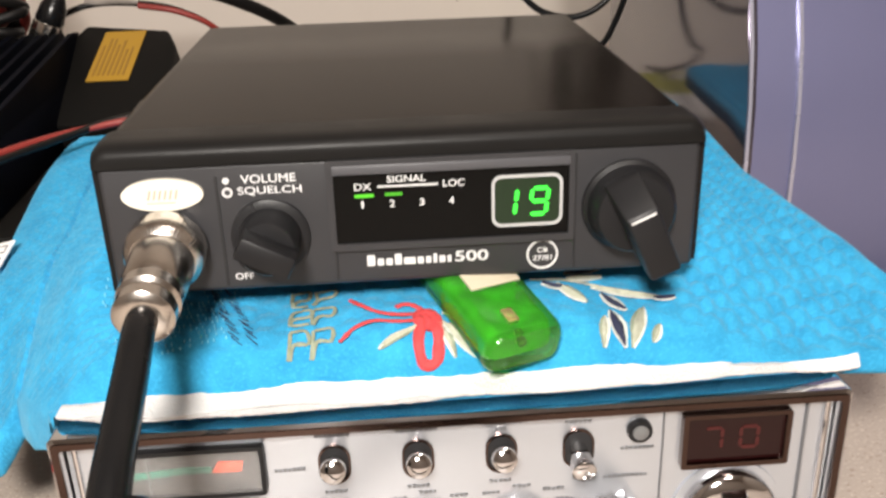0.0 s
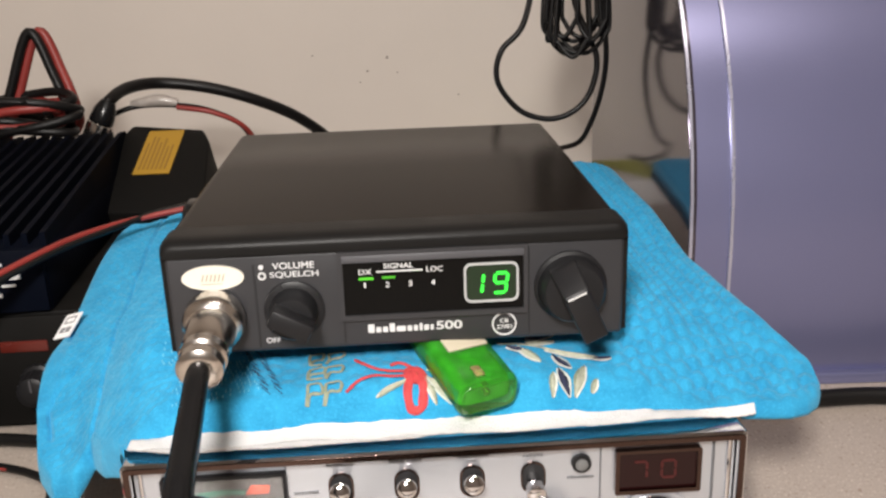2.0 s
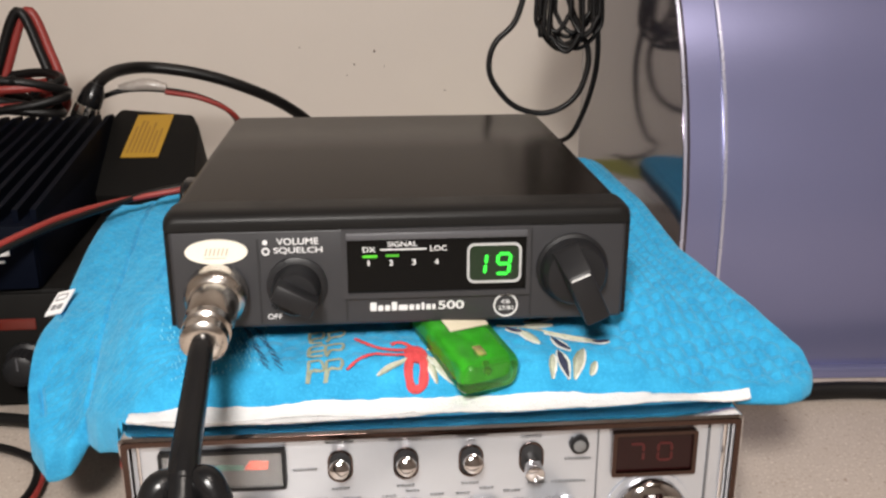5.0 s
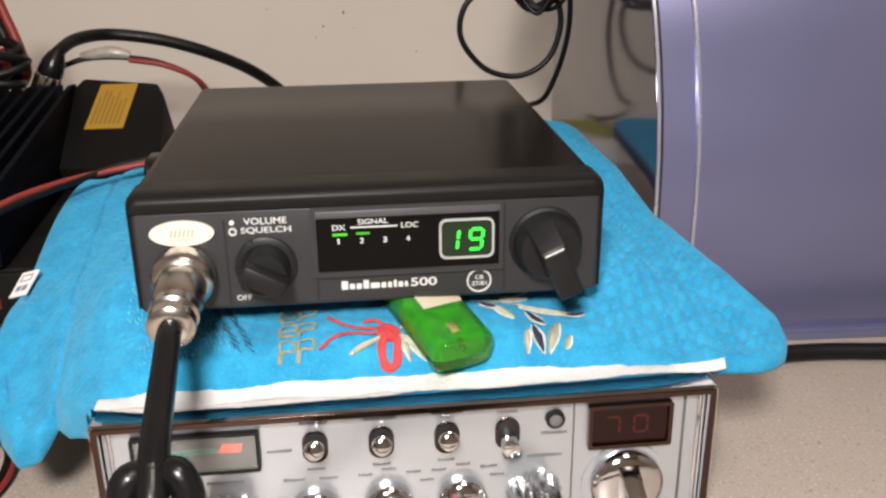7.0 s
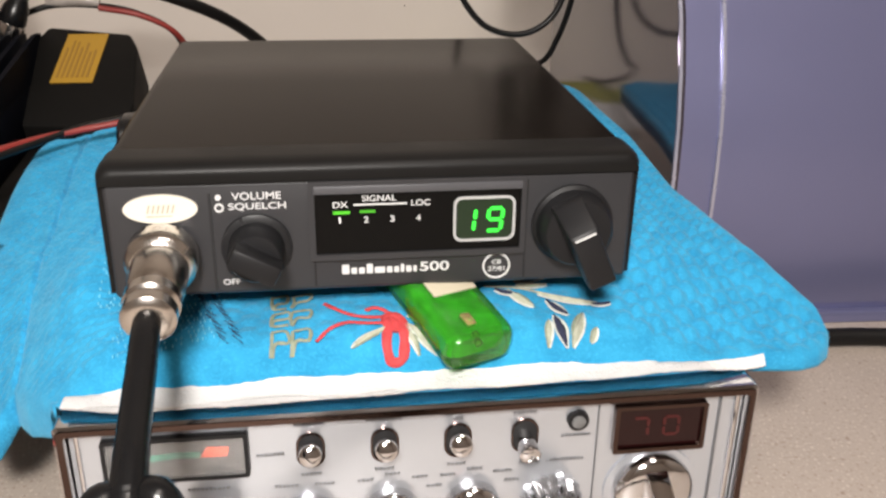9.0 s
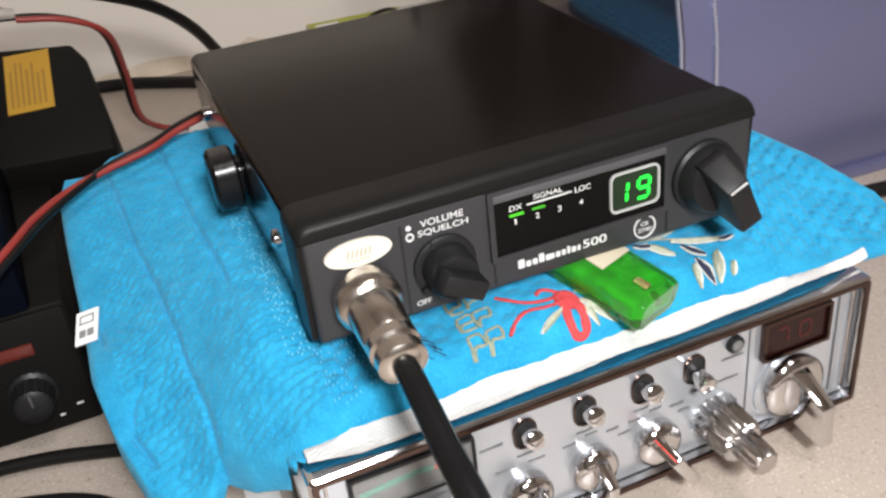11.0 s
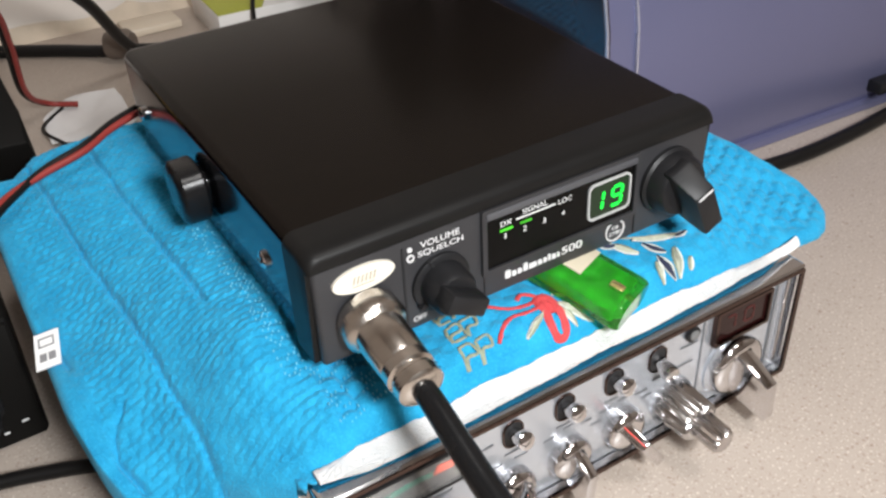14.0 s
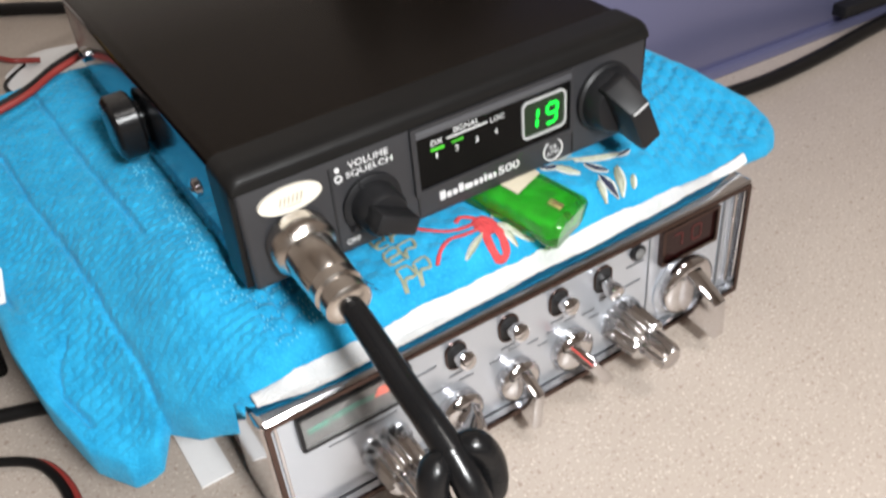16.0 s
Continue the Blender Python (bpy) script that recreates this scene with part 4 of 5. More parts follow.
# side fittings: clip, screws
for sy in (0.0333, 0.1568):
    screw = part("side_screw", lathe([(0, 0.0030), (0.0010, 0.0030), (0.0018, 0.0018)], (RX0, sy, 0.1070), (-1, 0, 0), 20), CHROME, radio, "shiny cross-head screw")
    part("screw_slot", box(RX0 - 0.0020, RX0 - 0.0014, sy - 0.0015, sy + 0.0015, 0.1067, 0.1073), GROOVE, screw)
part("mount_knob", lathe([(0, 0.0075), (0.0008, 0.0075), (0.0012, 0.0108), (0.0022, 0.0118), (0.0090, 0.0116), (0.0104, 0.0100), (0.0106, 0.0040)], (RX0, 0.087, 0.1072), (-1, 0, 0), 64, flutes=4, depth=0.0012), RUBBER, radio, "black lobed mounting thumb knob on the side")
part("mount_knob", lathe([(0, 0.0070), (0.0030, 0.0068), (0.0040, 0.0085), (0.0070, 0.0085)], (RX1, 0.125, 0.1050), (1, 0, 0), 24), KNOB, radio, "black mounting thumb knob on the side")

# ---- plug and cable ----
plug = thing("microphone_plug", (-0.0605, -0.015, 0.0868), "nickel-plated microphone plug screwed into the radio, with thick black cable", "plug")
way = Vector((0.0, -1.0, -0.17)).normalized()
at = Vector((-0.0606, -0.0004, 0.1008))
part("coupling_ring", lathe([(0, 0.0094), (0.0010, 0.0098), (0.0066, 0.0098), (0.0077, 0.0090), (0.0086, 0.0080)], at, way, 180, flutes=60, depth=0.00012), NICKEL, plug, "knurled nickel coupling ring")
part("barrel", lathe([(0.0080, 0.0078), (0.0100, 0.0078), (0.0210, 0.0074), (0.0222, 0.0066)], at, way, 40), NICKEL, plug)
part("clamp_ring", lathe([(0.0215, 0.0066), (0.0222, 0.0074), (0.0255, 0.0074), (0.0262, 0.0064), (0.0272, 0.0064), (0.0279, 0.0071), (0.0312, 0.0070), (0.0322, 0.0058), (0.0326, 0.0040)], at, way, 40), NICKEL, plug, "grooved nickel clamp ring")
end = at + way * 0.0318
CABLE = [end - way * 0.004, end + way * 0.004, (-0.0604, -0.046, 0.0905), (-0.0602, -0.058, 0.0855), (-0.0598, -0.069, 0.0815), (-0.0594, -0.0780, 0.0770)]
part("cable", tube(CABLE, lambda t: 0.0034 + 0.0008 * t, 14), RUBBER, plug, "thick black rubber cable")
knot = [(-0.0596, -0.0760, 0.0785), (-0.0590, -0.0830, 0.0720), (-0.0584, -0.0855, 0.0650), (-0.0610, -0.0845, 0.0605), (-0.0655, -0.0815, 0.0630), (-0.0672, -0.0795, 0.0700), (-0.0650, -0.0775, 0.0765), (-0.0590, -0.0750, 0.0745),
        (-0.0535, -0.0775, 0.0775), (-0.0508, -0.0800, 0.0715), (-0.0520, -0.0820, 0.0645), (-0.0560, -0.0800, 0.0590), (-0.0540, -0.0800, 0.0520), (-0.0440, -0.085, 0.0430), (-0.0330, -0.090, 0.0300), (-0.0180, -0.098, 0.0140), (0.010, -0.112, 0.0060), (0.06, -0.135, 0.0055), (0.12, -0.16, 0.0055)]
part("cable_knot", tube(knot, 0.0042, 14), RUBBER, plug, "knotted loop of the black cable")

# ---- lighter ----
L0, L1 = Vector((0.0262, -0.0195, 0.0755)), Vector((0.0100, 0.0200, 0.0860))
L1 = L0 + (L1 - L0).normalized() * 0.050
lighter = thing("pocket_lighter", (L0 + L1) / 2, "translucent green pocket lighter with worn label on the towel", "lighter")
along = (L1 - L0).normalized()
across = along.cross(Vector((0, 0, 1))).normalized()
above = across.cross(along)
frame_l = Matrix((across, along, above)).transposed().to_4x4()
frame_l.translation = L0
frame_l = frame_l.copy()


def lighter_body(w, h, y0, y1, r):
    b = bmesh.new()
    rows = []
    o = [(c[0], c[1]) for c in rounded(-w, w, -h, h, h * 0.6, 6)]
    for y, s in ((y0, 0.90), (y0 + r * 0.2, 0.96), (y0 + r * 0.6, 1.0), (y1, 1.0)):
        rows.append([b.verts.new((x * s, y, z * s)) for x, z in o])
    for p, q in zip(rows, rows[1:]):
        for k in range(len(o)):
            b.faces.new((p[k], p[(k + 1) % len(o)], q[(k + 1) % len(o)], q[k]))
    b.faces.new(rows[0][::-1])
    b.faces.new(rows[-1])
    bmesh.ops.transform(b, matrix=frame_l, verts=b.verts)
    return b


part("fuel_tank", lighter_body(0.0108, 0.0058, 0, 0.048, 0.004), LIGHTER, lighter, "green see-through plastic tank")
part("inner_tank", lighter_body(0.0085, 0.0032, 0.0035, 0.046, 0.002), mat("green_inner", (0.08, 0.40, 0.045), 0.25, vary=0.7, scale=170), lighter, "darker green inner wall")
part("paper_label", box(-0.0058, 0.0085, 0.019, 0.040, 0.0054, 0.0063, 0.0002, turn=frame_l), mat("worn_label", (0.45, 0.40, 0.30), 0.7, vary=0.15, scale=150), lighter, "worn beige paper label")
part("valve", lathe([(0, 0.0013), (0.003, 0.0013), (0.0034, 0.0008)], frame_l @ Vector((-0.001, 0.0035, 0.0020)), -along, 12), BRASS, lighter, "small brass valve")
part("valve_seat", box(-0.0030, 0.0004, 0.0045, 0.0098, 0.0034, 0.0061, 0.0006, turn=frame_l), mat("pale_brass", (0.80, 0.66, 0.28), 0.22, 0.85), lighter, "yellow valve seat")

# ---- bread bin ----
bin_ = thing("bread_bin", (0.36, 0.24, 0), "large violet enamelled roll-top bread bin standing on the worktop", "bread bin")
BY, BR, BZ = 0.123, 0.27, 0.075


def bin_profile(grow=0.0):
    pts = [(BY + 0.004 - grow, 0.004), (BY - grow, 0.012), (BY - grow, BZ)]
    for a in range(6, 91, 6):
        pts.append((BY + BR - (BR + grow) * math.cos(radians(a)), BZ + (0.21 + grow) * math.sin(radians(a))))
    return pts


def sheet(x0, x1, grow, closed=True):
    b = bmesh.new()
    pr = bin_profile(grow) + [(0.40 + grow, BZ + 0.21 + grow), (0.40 + grow, 0.004)]
    rows = [[b.verts.new((x, y, z)) for y, z in pr] for x in (x0, x1)]
    n = len(pr)
    for k in range(n):
        b.faces.new((rows[0][k], rows[0][(k + 1) % n], rows[1][(k + 1) % n], rows[1][k]))
    if closed:
        b.faces.new(rows[0])
        b.faces.new(rows[1][::-1])
    return b


part("shell", sheet(0.1425, 0.62, 0.0), BIN, bin_, "violet enamelled curved shell")
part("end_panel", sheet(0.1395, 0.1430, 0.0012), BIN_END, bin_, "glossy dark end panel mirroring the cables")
for rx, w, g in ((0.1398, 0.0014, 0.0024), (0.1592, 0.0014, 0.0018)):
    part("pressed_rib", sheet(rx, rx + w, g), BIN_RIB, bin_, "pale pressed rib round the end of the shell")
part("base_line", box(0.1425, 0.62, BY - 0.0016, BY + 0.01, 0.0, 0.006, 0.001), BIN, bin_)
handle = part("handle", box(0.3450, 0.42, BY - 0.010, BY + 0.001, 0.013, 0.0210, 0.0015, 2), KNOB, bin_, "black plastic handle on the lid's lower edge")

skew = Matrix.Translation((0.1365, 0.126, 0)) @ Matrix.Rotation(radians(-3), 4, "Z") @ Matrix.Translation((-0.1395, -0.123, 0))
for o in bin_.children_recursive:
    o.data.transform(skew)

# ---- power supply and amplifier ----
supply = thing("power_supply", (-0.24, 0.21, 0), "black power supply with knob and red display on the worktop", "power supply")
part("case", box(-0.335, -0.1500, 0.124, 0.32, 0.0, 0.0590, 0.002), BLACKBOX, supply)
part("front_plate", box(-0.334, -0.1510, 0.1215, 0.1245, 0.002, 0.0575, 0.001), BLACKBOX, supply, "black front plate")
part("display_pane", box(-0.188, -0.166, 0.1208, 0.1218, 0.0400, 0.0455, 0.0006), mat("dull_red_pane", (0.09, 0.012, 0.008), 0.25), supply, "dull red display pane")
k = part("knob", lathe([(0, 0.010), (0.002, 0.0098), (0.003, 0.0082), (0.012, 0.0076), (0.013, 0.006)], (-0.172, 0.1215, 0.024), (0, -1, 0), 40, flutes=20, depth=0.0005), KNOB, supply, "black fluted knob")
part("pointer", box(-0.1724, -0.1716, 0.1080, 0.1092, 0.025, 0.031), LIP, k)
part("print_bar", box(-0.1585, -0.1560, 0.1210, 0.1216, 0.0115, 0.0122), PRINT, supply)
part("print_bar", box(-0.1660, -0.1640, 0.1210, 0.1216, 0.0085, 0.0092), PRINT, supply)

amp = thing("finned_amplifier", (-0.24, 0.21, 0.0592), "blue-black finned amplifier standing on the power supply", "amplifier")
part("body", box(-0.335, -0.1495, 0.124, 0.315, 0.0592, 0.090, 0.0015), AMP, amp)
part("front_plate", box(-0.3345, -0.1500, 0.1208, 0.1242, 0.0600, 0.0900, 0.001), AMP, amp, "black front plate with white print")
for k in range(24):
    x = -0.3335 + k * 0.0079
    part("fin", plate([(0.128, 0.089), (0.313, 0.089), (0.313, 0.109), (0.300, 0.110), (0.128, 0.0955)], x, x + 0.0026), AMP, amp).data.transform(Matrix(((0, 1, 0, 0), (1, 0, 0, 0), (0, 0, 1, 0), (0, 0, 0, 1))))
for bx, bz, bw, bh in ((-0.176, 0.0785, 0.005, 0.0042), (-0.1695, 0.0785, 0.005, 0.0042), (-0.1630, 0.0785, 0.005, 0.0042), (-0.172, 0.0835, 0.009, 0.0012), (-0.166, 0.0735, 0.006, 0.0010), (-0.177, 0.0690, 0.005, 0.0018), (-0.171, 0.0690, 0.003, 0.0018)):
    part("print_bar", box(bx - bw / 2, bx + bw / 2, 0.1200, 0.1209, bz - bh / 2, bz + bh / 2), PRINT, amp)
part("print_bar", box(-0.215, -0.186, 0.1200, 0.1209, 0.066, 0.073), mat("blue_print", (0.05, 0.30, 0.55), 0.4), amp, "blue printed bar")
part("socket", lathe([(0, 0.006), (0.010, 0.006), (0.011, 0.0045)], (-0.172, 0.315, 0.090), (0, 1, 0.3), 20), NICKEL, amp, "nickel aerial socket")

swing = Matrix.Translation((-0.1615, 0.122, 0)) @ Matrix.Rotation(radians(3.5), 4, "Z") @ Matrix.Translation((0.1495, -0.122, 0))
for o in amp.children_recursive:
    o.data.transform(swing)

# ---- black box with yellow label ----
tilt = Matrix.Translation((-0.1474, 0.2876, 0.0982)) @ Euler((radians(26.2), 0, radians(-8.6))).to_matrix().to_4x4()
case = thing("switch_box", (-0.150, 0.29, 0.0), "leaning matt black plastic box with a yellow warning label", "box")
b = bmesh.new()
o = [(-0.036, -0.055), (0.0400, -0.055), (0.0385, -0.035), (0.0290, 0.0130), (0.0220, 0.0255), (-0.0265, 0.0310), (-0.0300, 0.020)]
lo = [b.verts.new((x, y, -0.030)) for x, y in o]
hi = [b.verts.new((x, y, 0.0)) for x, y in o]
b.faces.new(hi)
b.faces.new(lo[::-1])
for k in range(len(o)):
    b.faces.new((lo[k], lo[(k + 1) % len(o)], hi[(k + 1) % len(o)], hi[k]))
bmesh.ops.bevel(b, geom=b.edges[:], offset=0.0022, segments=2, affect="EDGES", profile=0.5)
bmesh.ops.transform(b, matrix=tilt, verts=b.verts)
part("housing", b, BLACKBOX, case)
part("prop", box(-0.172, -0.128, 0.275, 0.300, 0.0, 0.070, 0.003), BLACKBOX, case)
label = part("warning_label", box(-0.0114, 0.0114, -0.0200, 0.0235, 0.0, 0.0006, turn=tilt @ Matrix.Rotation(radians(3), 4, "Z")), YELLOW, case, "yellow warning label with dark print")
for k in range(7):
    part("print_bar", box(-0.0092 + 0.0027 * k, -0.0080 + 0.0027 * k, -0.016, random.uniform(0.006, 0.020), 0.0006, 0.0009, turn=tilt @ Matrix.Rotation(radians(3), 4, "Z")), LABEL_INK, label)

# ---- cables ----
def cable(name, points, radius, material, label):
    group = {"coiled_wire": "coil of wire on the amplifier", "hanging_coil": "hanging bundle of thin wire"}.get(name, "")
    return single(name, tube(points, radius), material, label, "cable", group)


RW = [(-0.230, 0.050, 0.0700), (-0.195, 0.070, 0.0790), (-0.161, 0.1143, 0.0891), (-0.150, 0.1336, 0.0908), (-0.1355, 0.1494, 0.0919), (-0.120, 0.1582, 0.0931), (-0.102, 0.1640, 0.0950), (-0.088, 0.1720, 0.0975), (-0.070, 0.178, 0.100)]
cable("red_lead", RW, 0.0015, RED_WIRE, "red supply wire crossing the towel to the radio")
cable("black_lead", [(x + 0.0014, y - 0.0020 + 0.0044 * ease((x + 0.150) / 0.040), z - 0.0018 + 0.0032 * ease((x + 0.150) / 0.040)) for x, y, z in RW], 0.0015, BLACK_WIRE, "black supply wire beside the red one")
cable("aerial_cable", [(-0.1885, 0.319, 0.119), (-0.1835, 0.322, 0.1275), (-0.176, 0.340, 0.1330), (-0.160, 0.358, 0.1335), (-0.130, 0.363, 0.1290), (-0.100, 0.370, 0.1190), (-0.070, 0.385, 0.1020), (-0.045, 0.41, 0.0750), (-0.020, 0.45, 0.030), (0.0, 0.47, 0.005)], 0.0040, BLACK_WIRE, "thick black aerial cable arching behind the radio")
joint = thing("cable_connector", (-0.194, 0.317, 0.104), "round nickel aerial connector with black boot", "connector")
part("shell", lathe([(0, 0.0070), (0.002, 0.0082), (0.011, 0.0082), (0.012, 0.0070)], (-0.1945, 0.316, 0.1035), (0.40, 0.12, 0.85), 28, flutes=14, depth=0.0006), NICKEL, joint, "knurled nickel shell")
part("boot", lathe([(0.0115, 0.0072), (0.013, 0.0078), (0.021, 0.0070), (0.027, 0.0045)], (-0.1945, 0.316, 0.1035), (0.40, 0.12, 0.85), 24), RUBBER, joint, "black rubber boot")
BW = [(-0.197, 0.345, 0.112), (-0.176, 0.350, 0.1190), (-0.150, 0.352, 0.1190), (-0.125, 0.352, 0.1140), (-0.105, 0.360, 0.1000), (-0.100, 0.385, 0.070), (-0.098, 0.410, 0.030), (-0.086, 0.430, 0.010), (-0.068, 0.425, 0.006)]
cable("black_twin_wire", BW, 0.0018, BLACK_WIRE, "thin black wire dropping behind the radio")
cable("red_twin_wire", [(x + 0.0026, y - 0.0024, z - 0.0012 if z > 0.02 else z) for x, y, z in BW[2:]], 0.0018, RED_WIRE, "thin red wire dropping behind the radio")
single("wire_splice", tube([(-0.178, 0.351, 0.1205), (-0.160, 0.352, 0.1225), (-0.147, 0.352, 0.1205)], lambda t: 0.0026 + 0.0016 * math.sin(math.pi * t), 10), mat("clear_tape", (0.36, 0.32, 0.29), 0.25, vary=0.3, scale=200), "clear tape splice on the thin wires", "splice")
cable("mains_cable", [(-0.36, 0.555, 0.005), (-0.20, 0.572, 0.005), (-0.112, 0.568, 0.005), (-0.06, 0.538, 0.005), (-0.026, 0.507, 0.006), (0.015, 0.475, 0.008)], 0.0048, BLACK_WIRE, "black cable lying along the back of the worktop")
cable("appliance_cable", [(0.10, 0.16, 0.0045), (0.155, 0.105, 0.0045), (0.22, 0.0985, 0.0045), (0.262, 0.0935, 0.0045), (0.31, 0.0945, 0.0045), (0.38, 0.100, 0.0045), (0.55, 0.107, 0.0045)], 0.0042, BLACK_WIRE, "black cable lying along the foot of the bread bin")
LOOP = [(-0.26, 0.085, 0.004), (-0.215, 0.088, 0.004), (-0.185, 0.0820, 0.004), (-0.163, 0.0730, 0.004), (-0.150, 0.0600, 0.004), (-0.147, 0.035, 0.004), (-0.160, 0.012, 0.004), (-0.20, -0.01, 0.004), (-0.26, -0.02, 0.004)]
cable("thick_cable", [(-0.27, 0.112, 0.0045), (-0.21, 0.107, 0.0045), (-0.176, 0.102, 0.0045), (-0.150, 0.0935, 0.0045), (-0.130, 0.085, 0.0045), (-0.105, 0.075, 0.0045)], 0.0029, BLACK_WIRE, "thick black cable running under the towel")
cable("loop_cable", LOOP, 0.0018, BLACK_WIRE, "black wire looping over the worktop")
cable("loop_wire", [(x + 0.0026, y - 0.0016, z) for x, y, z in LOOP], 0.0012, RED_WIRE, "red wire running beside the looping black one")
single("corrugated_hose", lathe([(0.006 * k, 0.020 - 0.0022 * (k % 2)) for k in range(20)], (-0.245, 0.02, 0.0205), (0.30, 0.94, 0), 28), RUBBER, "ribbed black hose end", "hose")
# red and black coil of wire on the amplifier
for k in range(7):
    a0 = random.uniform(0, 6.28)
    pts = []
    for s in range(9):
        w = a0 + s * 0.75
        pts.append((-0.246 + (0.028 + 0.006 * k % 0.02) * math.cos(w) + random.uniform(-0.006, 0.006), 0.315 + 0.020 * math.sin(w), 0.110 + 0.006 * (k % 3) + 0.012 * (1 + math.sin(w * 1.3 + k)) * 0.5))
    cable("coiled_wire", pts, 0.0030, RED_WIRE if k in (1, 4) else BLACK_WIRE, "coiled red power wire on the amplifier" if k in (1, 4) else "coiled black power wire on the amplifier")
for dx, m, lab in ((0.0, BLACK_WIRE, "black wire arching up from the coil"), (0.0046, RED_WIRE, "red wire arching up from the coil")):
    cable("arched_wire", [(-0.262 + dx, 0.325 + dx, 0.098), (-0.248 + dx, 0.33 + dx, 0.135), (-0.231 + dx, 0.332 + dx, 0.172), (-0.219 + dx, 0.33 + dx, 0.145), (-0.211 + dx, 0.325 + dx, 0.118), (-0.213 + dx, 0.32 + dx, 0.108)], 0.0031, m, lab)

# hanging bundle of thin wire by the bread bin
rng = random.Random(4)
for k in range(9):
    w, d = rng.uniform(0.008, 0.017), rng.uniform(0.03, 0.05)
    cx = 0.1026 + rng.uniform(-0.004, 0.019)
    cy = 0.266 + 0.0034 * k
    zb = 0.1503 + rng.uniform(-0.002, 0.012)
    cable("hanging_coil", [(cx - w * 0.3, cy, 0.27), (cx - w, cy, zb + d * 0.6), (cx - w * 0.8, cy, zb + 0.008), (cx, cy - 0.003, zb), (cx + w * 0.8, cy, zb + 0.009), (cx + w, cy, zb + d * 0.6), (cx + w * 0.3, cy, 0.27)], 0.0014, BLACK_WIRE, "thin black wire coil hanging by the wall")
cable("hanging_loop", [(0.0888, 0.2800, 0.2044), (0.0804, 0.2800, 0.1694), (0.0674, 0.2800, 0.1547), (0.0637, 0.2800, 0.1414), (0.0672, 0.2800, 0.1296), (0.0792, 0.2800, 0.1165), (0.0952, 0.2800, 0.1113), (0.1092, 0.2800, 0.1141), (0.1199, 0.2800, 0.1234), (0.1252, 0.2800, 0.1381), (0.1251, 0.2800, 0.1499), (0.1209, 0.2800, 0.1598), (0.1121, 0.2800, 0.1793), (0.1072, 0.2800, 0.2046)], 0.0018, BLACK_WIRE, "wide loop of thin black wire hanging by the wall")
cable("hanging_tail", [(0.1239, 0.2800, 0.2048), (0.1301, 0.2800, 0.1664), (0.1324, 0.2850, 0.1427), (0.1305, 0.2900, 0.1231), (0.1260, 0.2950, 0.1056), (0.1192, 0.3000, 0.0917), (0.108, 0.325, 0.082), (0.104, 0.37, 0.066), (0.108, 0.43, 0.050), (0.112, 0.470, 0.045), (0.101, 0.487, 0.038), (0.088, 0.478, 0.030), (0.078, 0.455, 0.012), (0.070, 0.435, 0.003)], 0.0017, BLACK_WIRE, "tail of thin black wire running over the card box")

# ---- paper, card box ----
def torn_sheet(outline, z):
    """A scrap of paper with straight torn edges and a few soft creases."""
    b = bmesh.new()
    cx, cy = sum(p[0] for p in outline) / len(outline), sum(p[1] for p in outline) / len(outline)
    rim = []
    for (ax, ay), (bx, by) in zip(outline, outline[1:] + outline[:1]):
        rim += [(ax + (bx - ax) * k / 6 + 0.0006 * noise.noise((ax * 90, k * 1.3, 0)), ay + (by - ay) * k / 6 + 0.0006 * noise.noise((ay * 90, k * 1.3, 4))) for k in range(6)]
    rings = [[b.verts.new((cx + (x - cx) * t, cy + (y - cy) * t, z + 0.004 * abs(noise.noise((x * t * 60, y * t * 60, t))))) for x, y in rim] for t in (0.25, 0.5, 0.75, 1.0)]
    b.faces.new(rings[0])
    n = len(rim)
    for p, q in zip(rings, rings[1:]):
        for k in range(n):
            b.faces.new((p[k], p[(k + 1) % n], q[(k + 1) % n], q[k]))
    r = bmesh.ops.extrude_face_region(b, geom=b.faces[:])
    bmesh.ops.translate(b, verts=[v for v in r["geom"] if isinstance(v, bmesh.types.BMVert)], vec=(0, 0, 0.0006))
    return b


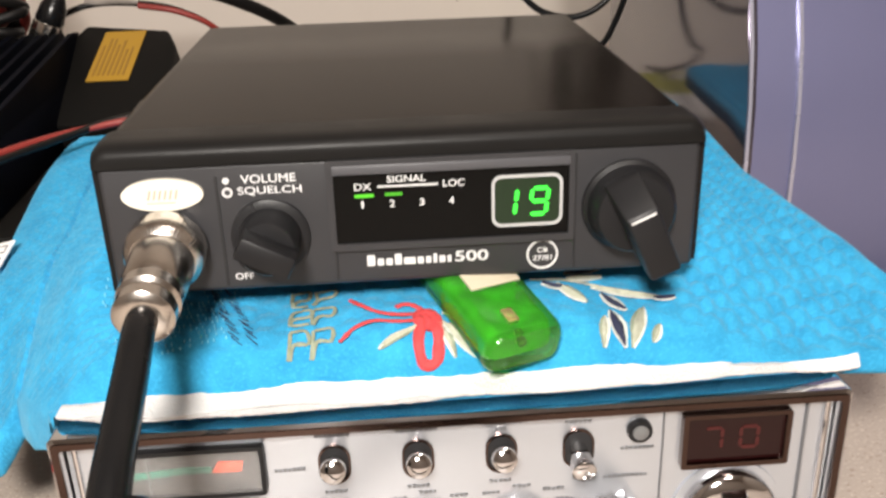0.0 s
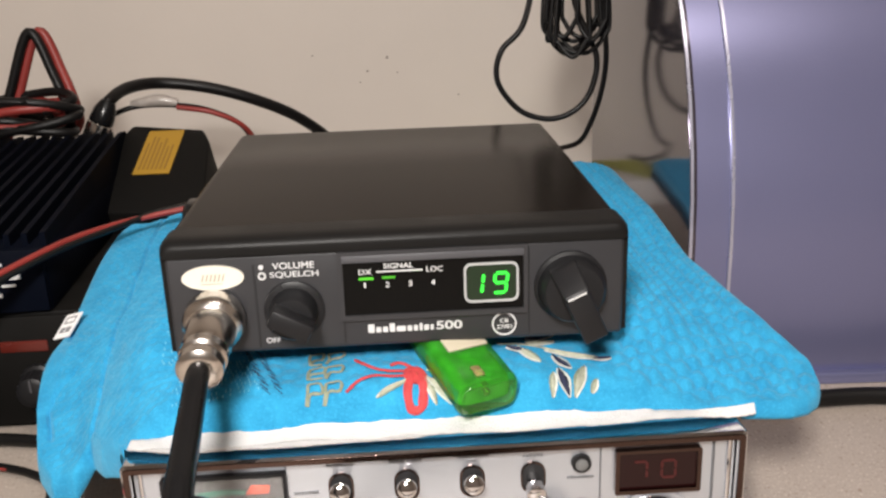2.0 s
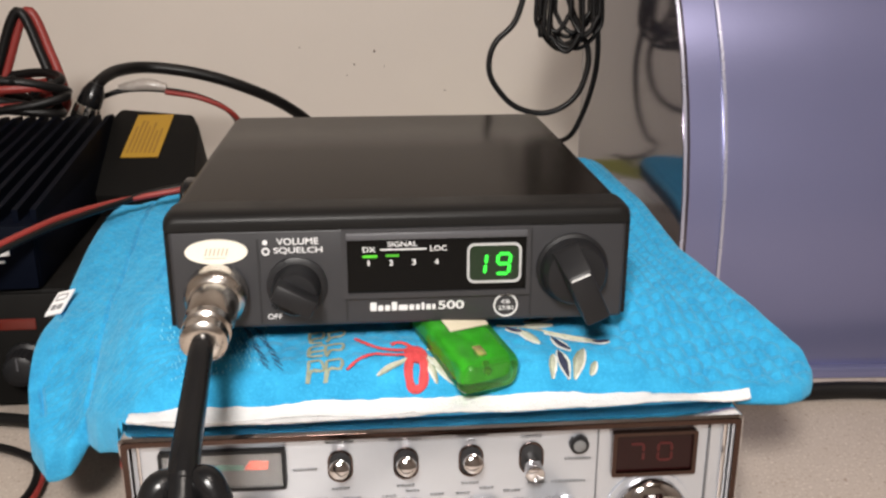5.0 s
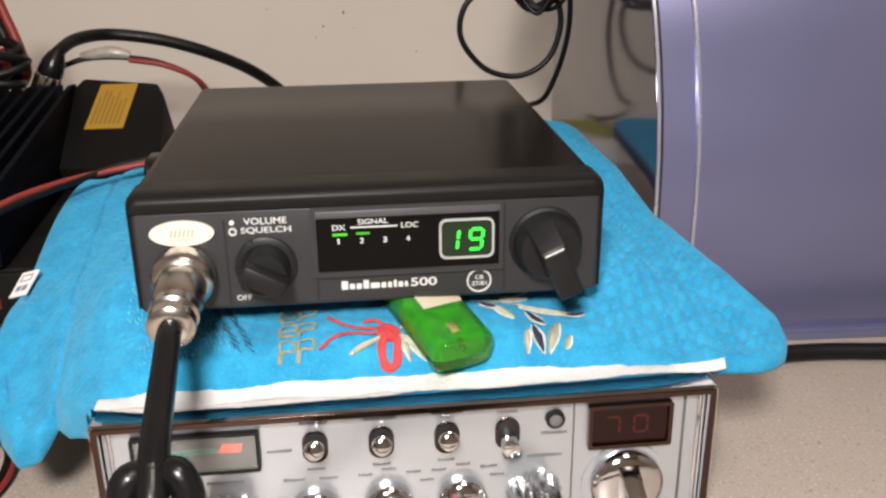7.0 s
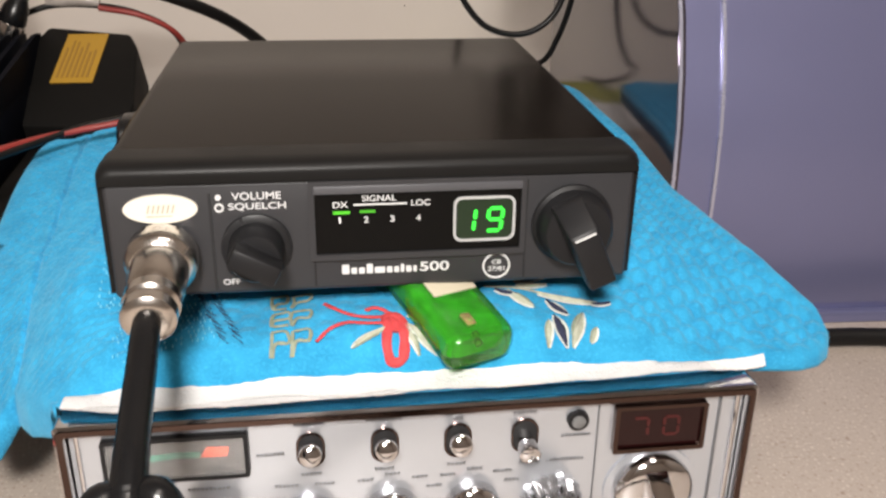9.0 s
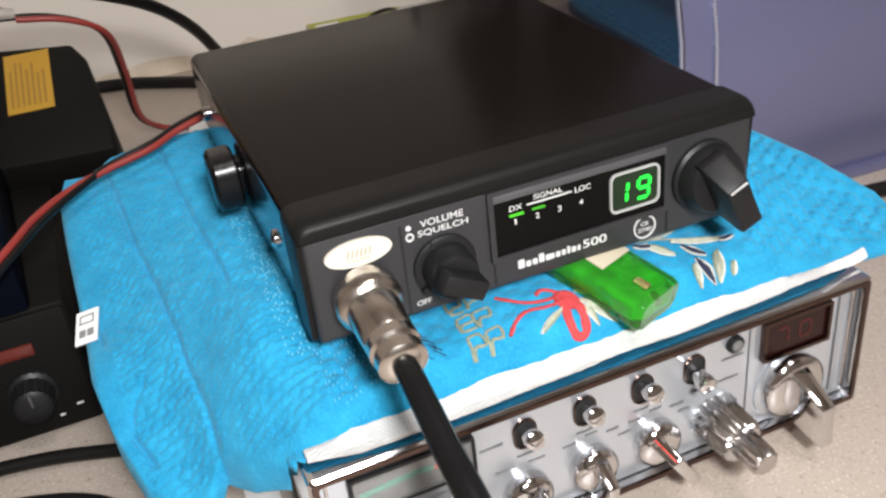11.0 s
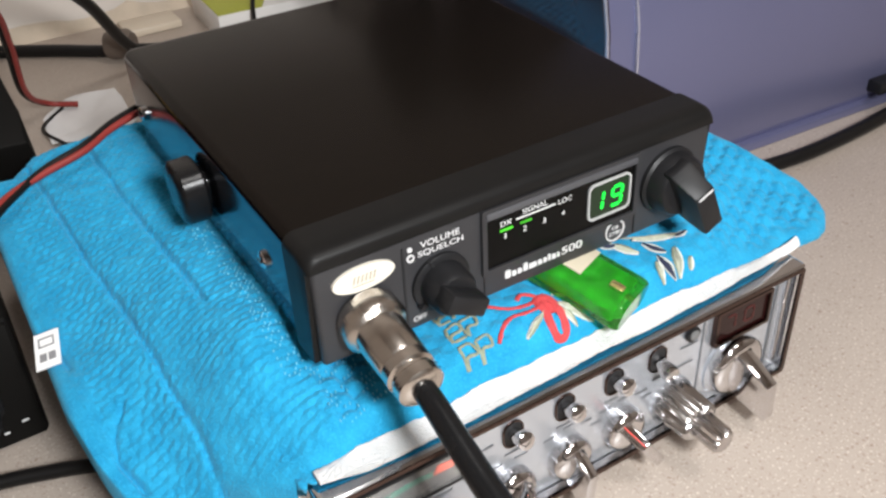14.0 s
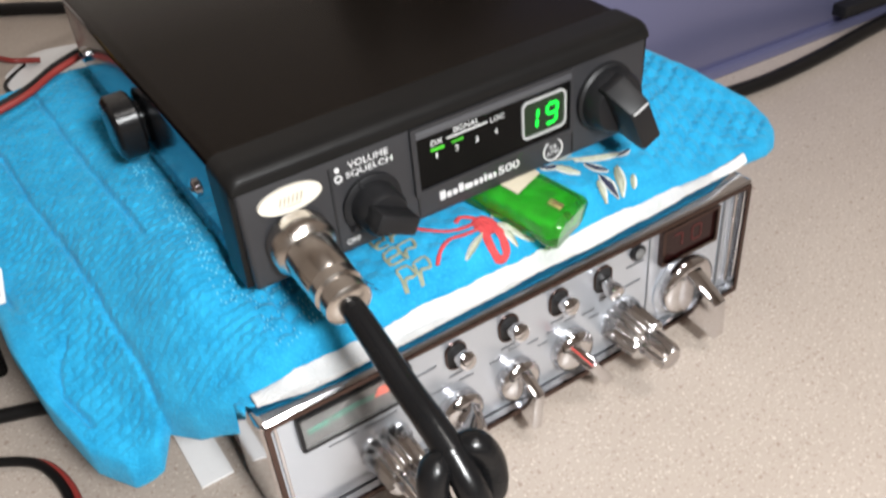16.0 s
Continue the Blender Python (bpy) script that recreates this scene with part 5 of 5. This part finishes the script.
single("paper_scrap", torn_sheet([(-0.069, 0.447), (-0.036, 0.444), (-0.038, 0.383), (-0.054, 0.361), (-0.080, 0.377), (-0.093, 0.382), (-0.090, 0.420)], 0.001), PAPER, "creased white paper scrap on the worktop", "paper")
cable("scrap_wire", [(-0.075, 0.43, 0.003), (-0.093, 0.405, 0.003), (-0.086, 0.375, 0.003), (-0.075, 0.345, 0.003)], 0.0012, BLACK_WIRE, "thin black wire by the paper scrap")
single("paper_strip", box(-0.1065, -0.0945, 0.020, 0.050, 0.0003, 0.0012), PAPER, "narrow white paper strip on the worktop", "paper")
card = thing("card_box", (0.15, 0.55, 0), "lime green and white card box lying by the wall", "box")
turn = Matrix.Translation((0.0575, 0.477, 0)) @ Matrix.Rotation(radians(-3), 4, "Z")
part("body", box(0, 0.140, 0, 0.080, 0, 0.022, 0.001, turn=turn), CARD, card)
part("green_panel", plate([(0.0005, 0.0005), (0.036, 0.0005), (0.050, 0.03), (0.085, 0.0795), (0.0005, 0.0795)], 0, 0.0006), LIME, card, "lime green printed panel").data.transform(turn @ Matrix(((1, 0, 0, 0), (0, 0, 1, 0), (0, 1, 0, 0.0222), (0, 0, 0, 1))))
part("sticker", box(0.006, 0.026, 0.048, 0.070, 0.0229, 0.0233, turn=turn), CARD, card, "white sticker")
part("sticker_mark", box(0.012, 0.020, 0.057, 0.061, 0.0233, 0.0236, turn=turn), LEGEND, card)
part("print_bar", box(0.095, 0.120, 0.068, 0.0705, 0.022, 0.0226, turn=turn), LEGEND, card)
single("dark_tin", lathe([(0, 0.03), (0.002, 0.032), (0.05, 0.032), (0.052, 0.029)], (0.245, 0.50, 0), (0, 0, 1), 32), BLACKBOX, "dark round tin behind the bread bin", "tin")
single("tile_offcut", box(0.000, 0.045, 0.535, 0.565, 0.0, 0.006, 0.001), mat("cream_tile", (0.55, 0.47, 0.37), 0.4), "small cream tile offcut by the wall", "tile")
single("cable_gland", lathe([(0, 0.010), (0.004, 0.011), (0.016, 0.011), (0.020, 0.008)], (-0.022, 0.500, 0.012), (0.75, -0.6, 0.1), 24), mat("brown_gland", (0.10, 0.075, 0.06), 0.5), "brown round plug on the black cable", "plug")
